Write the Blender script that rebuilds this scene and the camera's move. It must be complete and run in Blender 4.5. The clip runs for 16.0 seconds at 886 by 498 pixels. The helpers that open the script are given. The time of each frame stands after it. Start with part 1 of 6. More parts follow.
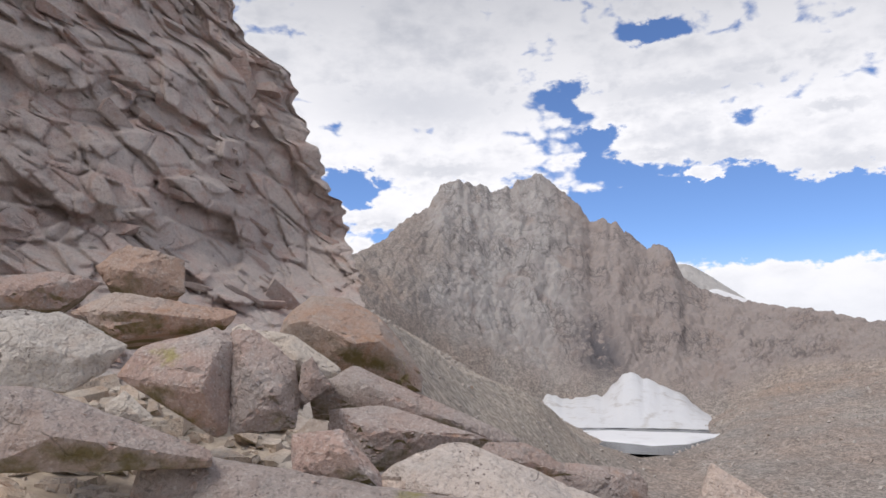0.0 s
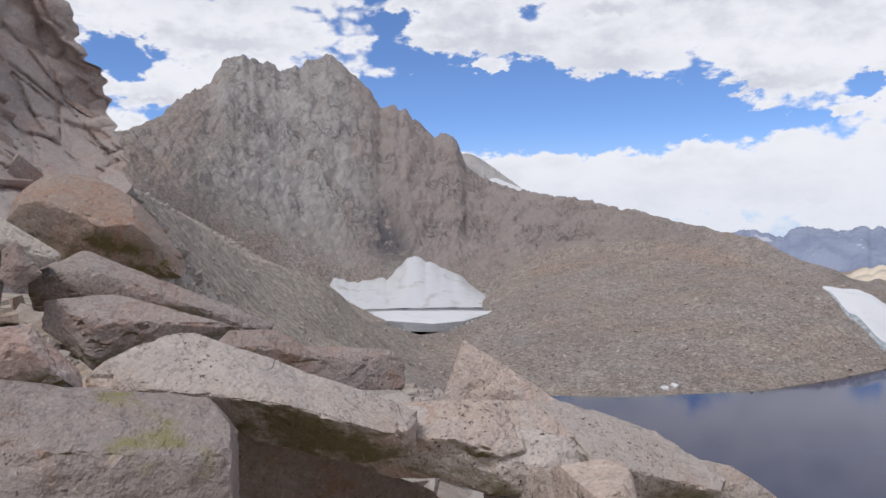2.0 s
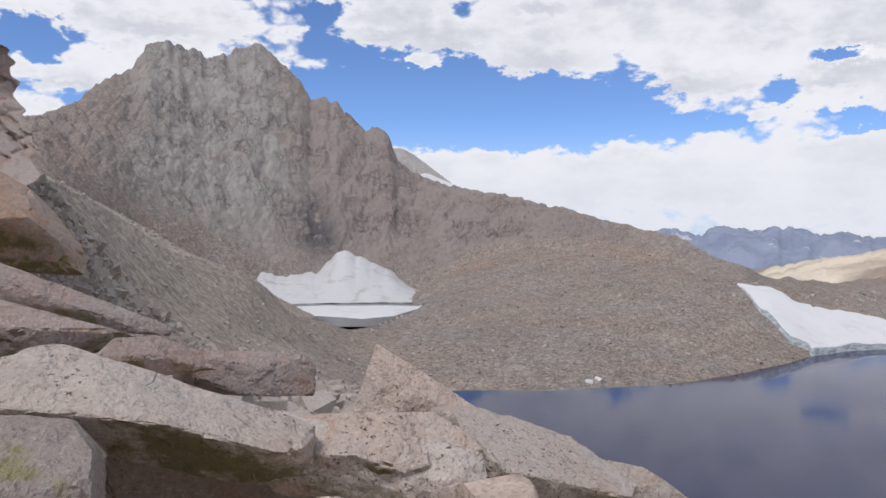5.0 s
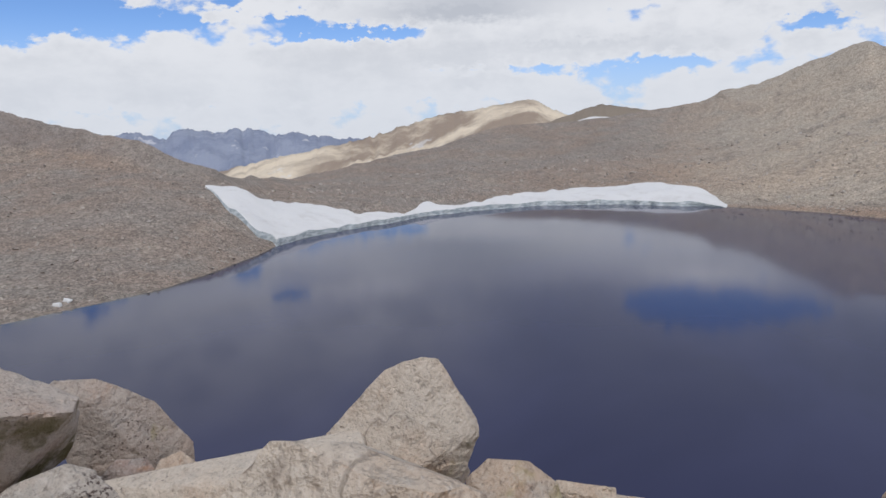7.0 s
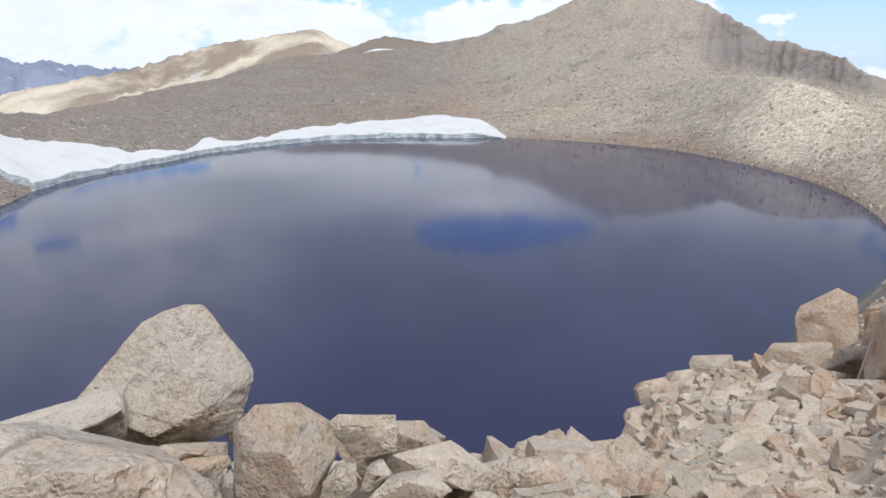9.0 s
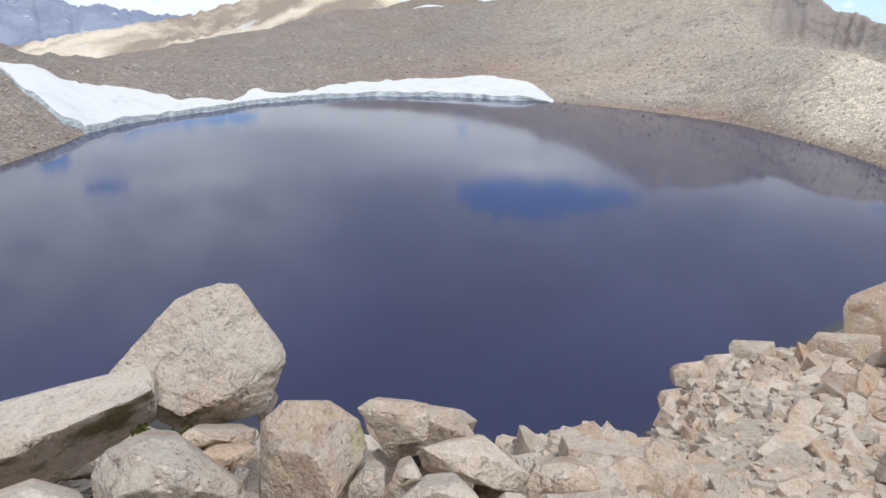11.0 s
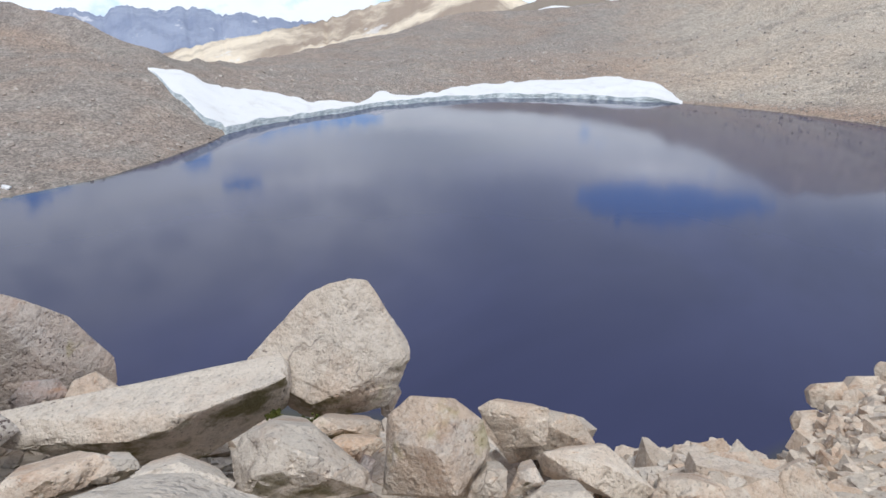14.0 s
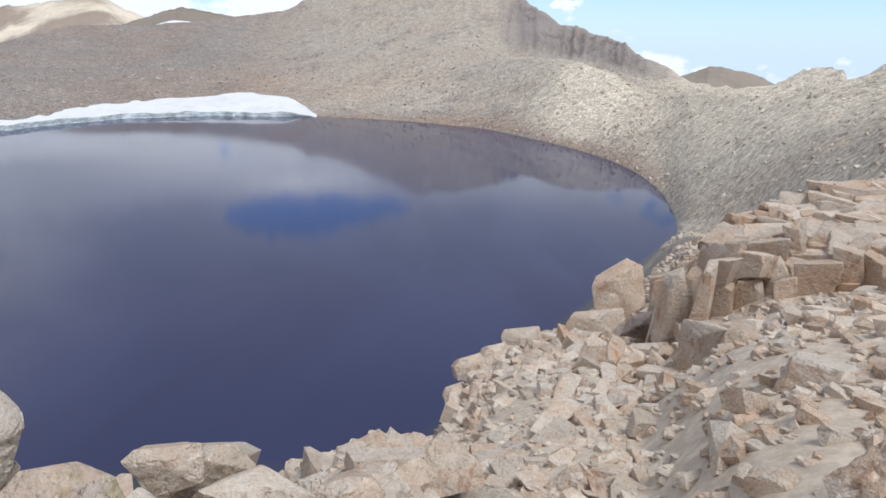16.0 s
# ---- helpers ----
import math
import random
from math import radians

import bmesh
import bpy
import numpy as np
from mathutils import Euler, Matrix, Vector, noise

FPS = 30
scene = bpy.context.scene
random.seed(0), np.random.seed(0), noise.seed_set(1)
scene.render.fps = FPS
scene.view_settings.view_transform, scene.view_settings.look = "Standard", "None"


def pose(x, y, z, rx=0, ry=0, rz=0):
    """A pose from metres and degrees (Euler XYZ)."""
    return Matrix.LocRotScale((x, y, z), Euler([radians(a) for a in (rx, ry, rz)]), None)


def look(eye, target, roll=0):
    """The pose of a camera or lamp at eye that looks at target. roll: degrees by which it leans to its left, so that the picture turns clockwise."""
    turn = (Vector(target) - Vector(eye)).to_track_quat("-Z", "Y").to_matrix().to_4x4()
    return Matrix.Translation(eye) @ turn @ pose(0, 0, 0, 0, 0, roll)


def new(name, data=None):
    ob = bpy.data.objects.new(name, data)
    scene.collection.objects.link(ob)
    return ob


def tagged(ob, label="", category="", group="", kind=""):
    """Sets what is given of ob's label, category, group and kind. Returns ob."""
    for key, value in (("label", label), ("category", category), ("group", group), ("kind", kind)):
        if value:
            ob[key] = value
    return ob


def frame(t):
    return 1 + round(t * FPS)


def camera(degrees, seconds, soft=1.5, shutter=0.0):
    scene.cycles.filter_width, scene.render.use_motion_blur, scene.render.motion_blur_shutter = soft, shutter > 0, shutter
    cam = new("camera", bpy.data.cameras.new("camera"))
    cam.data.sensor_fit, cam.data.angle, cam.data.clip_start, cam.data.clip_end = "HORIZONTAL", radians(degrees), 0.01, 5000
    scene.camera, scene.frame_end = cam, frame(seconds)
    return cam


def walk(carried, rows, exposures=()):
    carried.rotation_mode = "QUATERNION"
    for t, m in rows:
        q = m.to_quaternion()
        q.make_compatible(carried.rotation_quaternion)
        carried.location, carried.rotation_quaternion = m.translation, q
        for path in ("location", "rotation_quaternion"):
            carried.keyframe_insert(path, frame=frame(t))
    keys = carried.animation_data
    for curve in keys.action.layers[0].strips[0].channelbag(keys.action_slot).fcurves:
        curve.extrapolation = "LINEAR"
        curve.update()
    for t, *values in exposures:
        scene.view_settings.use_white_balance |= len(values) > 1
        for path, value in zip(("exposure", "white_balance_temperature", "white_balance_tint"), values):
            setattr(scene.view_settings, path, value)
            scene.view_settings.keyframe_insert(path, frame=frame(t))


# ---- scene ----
import itertools

from mathutils import kdtree

cam = camera(63.61, 16.0, soft=1.6)
PATH = [
    (0, 0, 0, -0, 98, 0, 0),
    (0.5, 0.052, 0.019, -0.017, 92.93, -0.69, -10.42),
    (1, 0.134, 0.061, -0.002, 90.75, -0.13, -12.44),
    (1.5, 0.203, 0.098, -0.015, 89.48, 0.29, -16.57),
    (2, 0.248, 0.253, -0.017, 88.83, 0.05, -16.76),
    (2.5, 0.277, 0.406, 0.045, 88.08, -1.39, -15.31),
    (3, 0.318, 0.432, 0.051, 88.34, -0.02, -13.85),
    (5.5, 0.449, 0.349, 0.014, 87.73, -1.07, -29.7),
    (6, 0.5, 0.313, 0.007, 84.83, -0.94, -40.97),
    (6.5, 0.559, 0.305, -0.019, 83.46, 0.52, -51.78),
    (7, 0.663, 0.307, -0.065, 80.72, 0.89, -63.18),
    (7.5, 0.704, 0.27, -0.081, 79.35, 0.8, -72.94),
    (8, 0.761, 0.241, -0.096, 78.47, 0.65, -78.68),
    (8.5, 0.788, 0.202, -0.105, 76.5, 0.84, -80.15),
    (11, 1.045, 0.274, 0.025, 72.17, -1.96, -75.99),
    (11.5, 1.051, 0.287, 0.029, 71.47, -1.37, -75.07),
    (12, 1.017, 0.342, 0.042, 71.99, -1.99, -68.2),
    (12.5, 0.999, 0.391, 0.027, 72.5, -1.56, -55.39),
    (13, 0.998, 0.388, 0.023, 72.25, 0.47, -48.4),
    (13.5, 1.02, 0.369, 0.017, 72.24, 0.34, -54.87),
    (14, 1.032, 0.326, 0.019, 72.09, -0.78, -66.51),
    (14.5, 1.038, 0.276, 0.029, 72, -1.22, -76.51),
    (15, 1.041, 0.228, 0.046, 72.39, -1.76, -84.53),
    (15.5, 1.064, 0.199, 0.036, 73.27, -0.87, -90.19),
    (16, 1.064, 0.172, 0.036, 73.8, -1.31, -94.63),
]
EXPOSURES = [(0.0, 0.06, 6450, 13), (0.5, -0.12, 6300, 13), (1.0, -0.17, 6250, 13), (2.0, -0.15, 6250, 13), (5.5, -0.16, 6300, 13), (7.0, -0.32, 6250, 11), (8.5, 0.03, 6200, 9), (11.0, 0.23, 6150, 8), (13.0, 0.25, 6100, 8), (16.0, 0.2, 6050, 9)]
walk(cam, [(t, pose(x, y, z, rx, ry, rz)) for t, x, y, z, rx, ry, rz in PATH], EXPOSURES)

# ---- world and sun ----
SUN_AZ, SUN_EL = -122.0, 60.0


class Nodes:
    """Short spelling for building node trees."""

    def __init__(self, tree):
        self.tree = tree
        tree.nodes.clear()

    def add(self, kind, values=(), **props):
        n = self.tree.nodes.new(kind)
        for k, v in props.items():
            setattr(n, k, v)
        for key, v in dict(values).items():
            if isinstance(v, bpy.types.NodeSocket):
                self.tree.links.new(v, n.inputs[key])
            else:
                n.inputs[key].default_value = v
        return n

    def math(self, op, a, b=0.0, c=0.0, clamp=False):
        return self.add("ShaderNodeMath", {0: a, 1: b, 2: c}, operation=op, use_clamp=clamp).outputs[0]

    def ramp(self, v, lo, hi, a=0.0, b=1.0):
        n = self.add("ShaderNodeMapRange", {0: v, 1: lo, 2: hi, 3: a, 4: b}, interpolation_type="SMOOTHSTEP")
        return n.outputs[0]

    def noise(self, vec, scale, detail=4.0, rough=0.55, warp=0.0):
        return self.add("ShaderNodeTexNoise", {"Vector": vec, "Scale": scale, "Detail": detail, "Roughness": rough, "Distortion": warp}).outputs[0]

    def mix(self, fac, a, b, blend="MIX"):
        n = self.add("ShaderNodeMix", data_type="RGBA", blend_type=blend, clamp_factor=True)
        for i, v in ((0, fac), (6, a), (7, b)):
            if isinstance(v, bpy.types.NodeSocket):
                self.tree.links.new(v, n.inputs[i])
            else:
                n.inputs[i].default_value = v if i == 0 else (*v[:3], 1.0)
        return n.outputs[2]

    def scaled(self, vec, s):
        return self.add("ShaderNodeVectorMath", {0: vec, 1: s}, operation="MULTIPLY").outputs[0]


def make_sky():
    world = bpy.data.worlds.new("sky")
    world.use_nodes = True
    scene.world = world
    t = Nodes(world.node_tree)
    way = t.add("ShaderNodeTexCoord").outputs["Generated"]
    part = t.add("ShaderNodeSeparateXYZ", {0: way})
    x, y, z = part.outputs
    up = t.math("MAXIMUM", z, 0.015)
    lifted = t.add("ShaderNodeCombineXYZ", {0: x, 1: y, 2: up}).outputs[0]
    sky = t.add("ShaderNodeTexSky", {"Vector": lifted}, sky_type="NISHITA", sun_disc=False, sun_elevation=radians(SUN_EL),
                sun_rotation=radians(SUN_AZ), altitude=3600.0, air_density=1.0, dust_density=0.6, ozone_density=3.0)
    # bearing and height in degrees, made ragged by noise
    az = t.math("MULTIPLY", t.math("ARCTAN2", x, y), 57.2958)
    el = t.math("MULTIPLY", t.math("ARCSINE", z), 57.2958)
    flat = t.add("ShaderNodeCombineXYZ", {0: az, 1: t.math("MULTIPLY", el, 1.7), 2: 0.0}).outputs[0]
    n_big = t.noise(flat, 0.10, 6.0, 0.55)
    n_mid = t.noise(flat, 0.28, 7.0, 0.6, 0.3)
    n_fine = t.noise(flat, 0.9, 6.0, 0.62)
    ragged_az = t.math("ADD", az, t.math("MULTIPLY", t.math("SUBTRACT", n_mid, 0.5), 4.0))
    ragged_el = t.math("ADD", el, t.math("MULTIPLY", t.math("SUBTRACT", n_fine, 0.5), 2.4))

    def spot(a, e, wide, high, weight):
        u = t.math("DIVIDE", t.math("SUBTRACT", ragged_az, a), wide)
        v = t.math("DIVIDE", t.math("SUBTRACT", ragged_el, e), high)
        s = t.math("ADD", t.math("MULTIPLY", u, u), t.math("MULTIPLY", v, v))
        return t.math("MULTIPLY", t.math("EXPONENT", t.math("MULTIPLY", s, -1.0)), weight)

    # gaps of blue (minus) and banks of cloud (plus): bearing, height, half widths, weight
    cover = t.math("ADD", t.math("MULTIPLY", t.math("SUBTRACT", n_big, 0.5), 0.9), t.math("MULTIPLY", t.math("SUBTRACT", n_mid, 0.5), 0.9))
    cover = t.math("ADD", cover, t.math("MULTIPLY", t.math("SUBTRACT", n_fine, 0.5), 0.22))
    bent = t.add("ShaderNodeVectorMath", {0: flat, 1: t.scaled(t.add("ShaderNodeTexNoise", {"Vector": flat, "Scale": 0.5, "Detail": 4.0}).outputs[1], (2.2, 2.2, 2.2))}, operation="ADD").outputs[0]
    for cell, amount in ((0.24, 0.62), (0.62, 0.36), (1.5, 0.10)):
        puff = t.add("ShaderNodeTexVoronoi", {"Vector": bent, "Scale": cell, "Smoothness": 0.35}, feature="SMOOTH_F1", voronoi_dimensions="2D").outputs["Distance"]
        cover = t.math("ADD", cover, t.math("MULTIPLY", t.math("SUBTRACT", 0.42, puff), amount))
    cover = t.math("ADD", cover, 0.34)
    cover = t.math("ADD", cover, t.math("MULTIPLY", t.math("MULTIPLY", t.ramp(el, 9.5, 13.0), t.ramp(az, 44.0, 56.0)), 0.6))
    cover = t.math("ADD", cover, t.math("MULTIPLY", t.math("MULTIPLY", t.ramp(el, 12.0, 15.0), t.ramp(az, 31.0, 40.0)), 0.5))
    bases = 0.0
    for s in SKY_SPOTS:
        cover = t.math("ADD", cover, spot(*s))
        if s[4] > 0 and s[3] > 0.7:
            bases = t.math("ADD", spot(s[0], s[1] - 0.55 * s[3], s[2] * 0.85, s[3] * 0.45, 0.8), bases)
    mask = t.ramp(cover, 0.02, 0.32)
    # thick parts of the cloud are grey below, edges white
    thick = t.ramp(t.math("ADD", cover, t.math("MULTIPLY", n_fine, 0.35)), 0.35, 1.0)
    shade = t.math("MULTIPLY", t.math("MULTIPLY", thick, t.ramp(el, 3.0, 15.0, 0.45, 0.9)), t.ramp(t.noise(flat, 0.16, 5.0, 0.6), 0.35, 0.7))
    shade = t.math("MAXIMUM", shade, t.math("MULTIPLY", bases, t.ramp(el, 4.0, 8.0)))
    cloud = t.mix(shade, (0.97, 0.975, 0.99), (0.64, 0.665, 0.715))
    cloud = t.mix(t.math("MULTIPLY", t.math("MULTIPLY", t.ramp(el, 9.0, 14.0), t.ramp(az, 57.0, 72.0)), 0.8), cloud, (0.36, 0.40, 0.50))
    for s in BRIGHT_CLOUDS:
        cloud = t.mix(spot(*s), cloud, (1.3, 1.27, 1.24))
    haze = t.math("MULTIPLY", t.ramp(el, 9.0, -1.0), 0.88)
    blue = t.mix(1.0, sky.outputs[0], (SKY_GAIN * 0.86, SKY_GAIN * 0.96, SKY_GAIN * 1.10), "MULTIPLY")
    hazy = t.mix(haze, blue, (0.60, 0.69, 0.84))
    cloud = t.mix(t.ramp(el, 15.0, 34.0, 0.0, 0.85), cloud, (0.36, 0.38, 0.42))
    cloud = t.mix(t.math("MULTIPLY", haze, 0.7), cloud, (0.80, 0.84, 0.90))
    whole = t.mix(mask, hazy, cloud)
    back = t.add("ShaderNodeBackground", {"Color": whole, "Strength": 1.0})
    t.tree.links.new(back.outputs[0], t.add("ShaderNodeOutputWorld").inputs[0])


SKY_GAIN = 0.15
SKY_SPOTS = [
    # gaps of blue
    (10, 19.6, 2.6, 2.0, -0.75), (13.2, 16.2, 2.0, 0.9, -0.8), (17, 24, 2.5, 0.9, -0.7), (-7.6, 12.8, 2.0, 1.5, -1.2), (12.3, 14.3, 1.9, 0.9, -0.9), (23.4, 16.6, 1.0, 0.8, -0.3), (23, 14.8, 3.4, 0.9, 0.75), (30, 17.6, 3.0, 1.0, 0.4), (36.2, 12.6, 1.2, 1.2, -0.45),
    (20, 10.2, 11, 2.5, -1.6), (33, 9.3, 7.5, 1.9, -1.2), (25, 7.8, 8, 1.2, -0.8), (47.6, 10.2, 1.1, 0.9, -0.9), (55.5, 7.5, 4.5, 0.5, -1.0), (40, 8.2, 4, 0.7, -0.7), (68, 4.6, 8, 0.45, -0.5), (51.5, 8.4, 3.0, 0.5, -0.6),
    (90, 7.1, 3.5, 0.5, -0.6), (80, 4.9, 4, 0.6, -0.5), (108, 3.4, 9, 1.6, -0.8), (118, 2.0, 9, 3.0, -1.4),
    (83.2, 13.6, 4.8, 1.5, -3.2), (89.2, 12.9, 3.2, 0.6, -2.0), (51.2, 12.3, 2.0, 0.6, -1.5), (111.5, 13.5, 4, 2.5, -0.8),
    # banks and tufts of cloud
    (-2, 22, 10, 5, 0.6), (20, 21, 9, 2.4, 0.45), (-5.2, 10.4, 2.8, 0.8, 0.7), (0, 15.2, 6, 1.6, 0.4), (20.3, 13.2, 1.3, 0.45, 1.4), (17.5, 15.6, 3.6, 1.3, 0.6), (29.8, 14.2, 4.6, 1.9, 0.75), (41, 11.9, 4.2, 1.7, 0.8), (50.5, 11.4, 3.2, 1.2, 0.6),
    (64, 9.8, 8, 1.6, 0.6), (46, 8.7, 3, 0.5, 0.5), (40, 4.2, 24, 1.6, 0.95), (60, 5.9, 9, 0.8, 0.5), (104.3, 2.9, 2.0, 0.4, 0.8), (108.6, 2.9, 1.4, 0.35, 0.7), (98, 9, 8, 2, 0.5), (66, 12, 9, 3, 0.4), (74, 7.0, 14, 1.4, 0.4),
]
BRIGHT_CLOUDS = [(83.4, 11.0, 4, 0.7, 1.0), (55.7, 12.3, 4, 0.6, 0.6), (103.8, 6.8, 4, 1.6, 0.5)]
make_sky()

sun = new("sun", bpy.data.lights.new("sun", "SUN"))
sun.data.energy, sun.data.angle, sun.data.color = 2.1, radians(20.0), (1.0, 0.95, 0.88)
_a, _e = radians(SUN_AZ), radians(SUN_EL)
SUN_FROM = Vector((math.sin(_a) * math.cos(_e), math.cos(_a) * math.cos(_e), math.sin(_e)))
sun.matrix_world = look(SUN_FROM * 300, (0, 0, 0))

# ---- materials ----


def surface(name, build, rough=0.9, spec=0.25):
    """A material whose build(t, place) gives the colour socket and a height socket with its bump strength."""
    m = bpy.data.materials.new(name)
    m.use_nodes = True
    t = Nodes(m.node_tree)
    colour, height, strength, distance = build(t)
    bsdf = t.add("ShaderNodeBsdfPrincipled", {"Base Color": colour, "Roughness": rough, "Specular IOR Level": spec})
    if height is not None:
        bump = t.add("ShaderNodeBump", {"Height": height, "Strength": strength, "Distance": distance})
        t.tree.links.new(bump.outputs[0], bsdf.inputs["Normal"])
    t.tree.links.new(bsdf.outputs[0], t.add("ShaderNodeOutputMaterial").inputs[0])
    return m


def granite(name, pale, warm, lichen, dark=0.35, moss=0.0, size=1.0, relief=0.8, rust=0.25, cracked=0.35):
    """Weathered granite: grain, warm stains, black lichen freckles, rusty blotches, moss that also paints the shade of
    undersides.
    """

    def build(t):
        geo = t.add("ShaderNodeNewGeometry")
        p = t.scaled(geo.outputs["Position"], (1 / size,) * 3)
        rnd = t.add("ShaderNodeObjectInfo").outputs["Random"]
        pick = t.math("FRACT", t.math("ADD", rnd, geo.outputs["Random Per Island"]))
        pick2 = t.math("FRACT", t.math("MULTIPLY", pick, 7.31))
        off = t.add("ShaderNodeVectorMath", {0: p, 1: t.add("ShaderNodeCombineXYZ", {0: rnd, 1: rnd, 2: rnd}).outputs[0]}, operation="ADD").outputs[0]
        big = t.noise(off, 1.3, 5, 0.6)
        mid = t.noise(off, 5.0, 6, 0.65)
        blot = t.noise(off, 17.0, 5, 0.7)
        grain = t.noise(off, 55.0, 3, 0.7)
        spots = t.noise(off, 38.0, 4, 0.6)
        pits = t.noise(off, 11.0, 4, 0.6)
        c = t.mix(t.ramp(t.math("ADD", big, t.math("MULTIPLY", t.math("SUBTRACT", pick2, 0.5), 0.22)), 0.38, 0.66), pale, warm)
        c = t.mix(t.ramp(mid, 0.50, 0.70, 0.0, 0.75), c, lichen)
        c = t.mix(t.ramp(blot, 0.52, 0.66, 0.0, 0.45), c, tuple(min(0.78, v * 1.22) for v in pale))
        c = t.mix(t.ramp(blot, 0.34, 0.46, 0.38, 0.0), c, tuple(v * 0.62 for v in warm))
        red = t.math("MULTIPLY", t.ramp(t.noise(off, 2.6, 5, 0.65, 0.8), 0.56, 0.68), t.ramp(pick2, 0.0, 1.0, rust * 0.5, rust * 2.0))
        c = t.mix(red, c, (0.40, 0.235, 0.15))
        c = t.mix(t.ramp(grain, 0.32, 0.46, 0.42, 0.0), c, (0.14, 0.125, 0.115))
        c = t.mix(t.ramp(grain, 0.55, 0.68, 0.0, 0.30), c, (0.74, 0.70, 0.65))
        c = t.mix(t.ramp(pits, 0.27, 0.38, 0.38, 0.0), c, (0.18, 0.15, 0.135))
        edge = 0.66 - 0.13 * dark
        black = t.math("MULTIPLY", t.ramp(spots, edge, edge + 0.05), t.ramp(t.noise(off, 2.2, 3, 0.5), 0.56 - 0.16 * dark, 0.66 - 0.13 * dark))
        c = t.mix(t.math("MULTIPLY", black, min(0.85, dark * 2)), c, (0.06, 0.036, 0.036))
        drift = t.scaled(t.add("ShaderNodeTexNoise", {"Vector": off, "Scale": 2.4, "Detail": 4.0}).outputs[1], (0.55, 0.55, 0.55))
        bent = t.add("ShaderNodeVectorMath", {0: off, 1: drift}, operation="ADD").outputs[0]
        seam = t.add("ShaderNodeTexVoronoi", {"Vector": t.scaled(bent, (1.0, 1.0, 1.7)), "Scale": 1.15}, feature="DISTANCE_TO_EDGE").outputs["Distance"]
        crack = t.math("MULTIPLY", t.ramp(seam, 0.0, 0.012, 1.0, 0.0), t.ramp(t.noise(off, 1.9, 3, 0.5), 0.57, 0.64))
        c = t.mix(t.math("MULTIPLY", crack, cracked), c, (0.13, 0.105, 0.095))
        if moss:
            green = t.math("MULTIPLY", t.ramp(t.noise(off, 1.7, 4, 0.6), 0.62, 0.70), t.ramp(mid, 0.45, 0.6))
            c = t.mix(t.math("MULTIPLY", green, moss), c, (0.30, 0.27, 0.05))
            # Moss tint that also paints underside shade: it follows faces that point down.
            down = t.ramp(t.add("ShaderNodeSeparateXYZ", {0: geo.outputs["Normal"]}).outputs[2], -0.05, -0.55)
            moss_shade = t.math("MULTIPLY", down, t.ramp(t.noise(off, 2.8, 5, 0.65), 0.42, 0.58))
            c = t.mix(t.math("MULTIPLY", moss_shade, 0.85), c, (0.115, 0.10, 0.022))
        tone = t.add("ShaderNodeMapRange", {0: pick, 1: 0.0, 2: 1.0, 3: 0.82, 4: 1.14}).outputs[0]
        c = t.mix(1.0, c, t.add("ShaderNodeCombineColor", {0: tone, 1: tone, 2: tone}).outputs[0], "MULTIPLY")
        h = t.math("ADD", t.math("MULTIPLY", mid, 0.45), t.math("MULTIPLY", grain, 0.4))
        h = t.math("ADD", h, t.math("MULTIPLY", t.ramp(pits, 0.25, 0.6), 0.6))
        h = t.math("ADD", h, t.math("MULTIPLY", blot, 0.25))
        h = t.math("SUBTRACT", h, t.math("MULTIPLY", crack, 0.6 * cracked))
        return c, h, relief, 0.035 * size

    return surface(name, build)


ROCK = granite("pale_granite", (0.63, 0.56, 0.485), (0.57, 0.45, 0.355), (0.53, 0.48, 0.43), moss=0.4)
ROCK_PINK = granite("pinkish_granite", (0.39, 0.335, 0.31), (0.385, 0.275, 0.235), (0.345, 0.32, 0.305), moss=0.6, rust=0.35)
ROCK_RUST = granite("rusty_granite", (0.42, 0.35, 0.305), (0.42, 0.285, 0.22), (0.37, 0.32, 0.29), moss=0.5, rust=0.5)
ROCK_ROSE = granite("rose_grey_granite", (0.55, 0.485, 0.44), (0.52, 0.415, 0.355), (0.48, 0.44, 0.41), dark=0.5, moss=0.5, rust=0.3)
ROCK_DARK = granite("lichen_freckled_granite", (0.55, 0.51, 0.47), (0.48, 0.43, 0.385), (0.44, 0.415, 0.385), dark=0.95)
ROCK_CLIFF = granite("jointed_cliff_granite", (0.48, 0.415, 0.385), (0.45, 0.33, 0.295), (0.38, 0.36, 0.34), dark=0.3, size=2.0, relief=0.9, rust=0.4, cracked=0.8)
ROCK_TALUS = granite("talus_granite", (0.66, 0.575, 0.485), (0.57, 0.425, 0.315), (0.54, 0.475, 0.405), dark=0.2, rust=0.45)
ROCK_OUTCROP = granite("jointed_outcrop_granite", (0.64, 0.55, 0.46), (0.54, 0.385, 0.27), (0.52, 0.45, 0.385), dark=0.2, rust=0.6)
RED_STAIN = granite("rust_red_granite", (0.26, 0.07, 0.04), (0.30, 0.10, 0.06), (0.2, 0.1, 0.08))


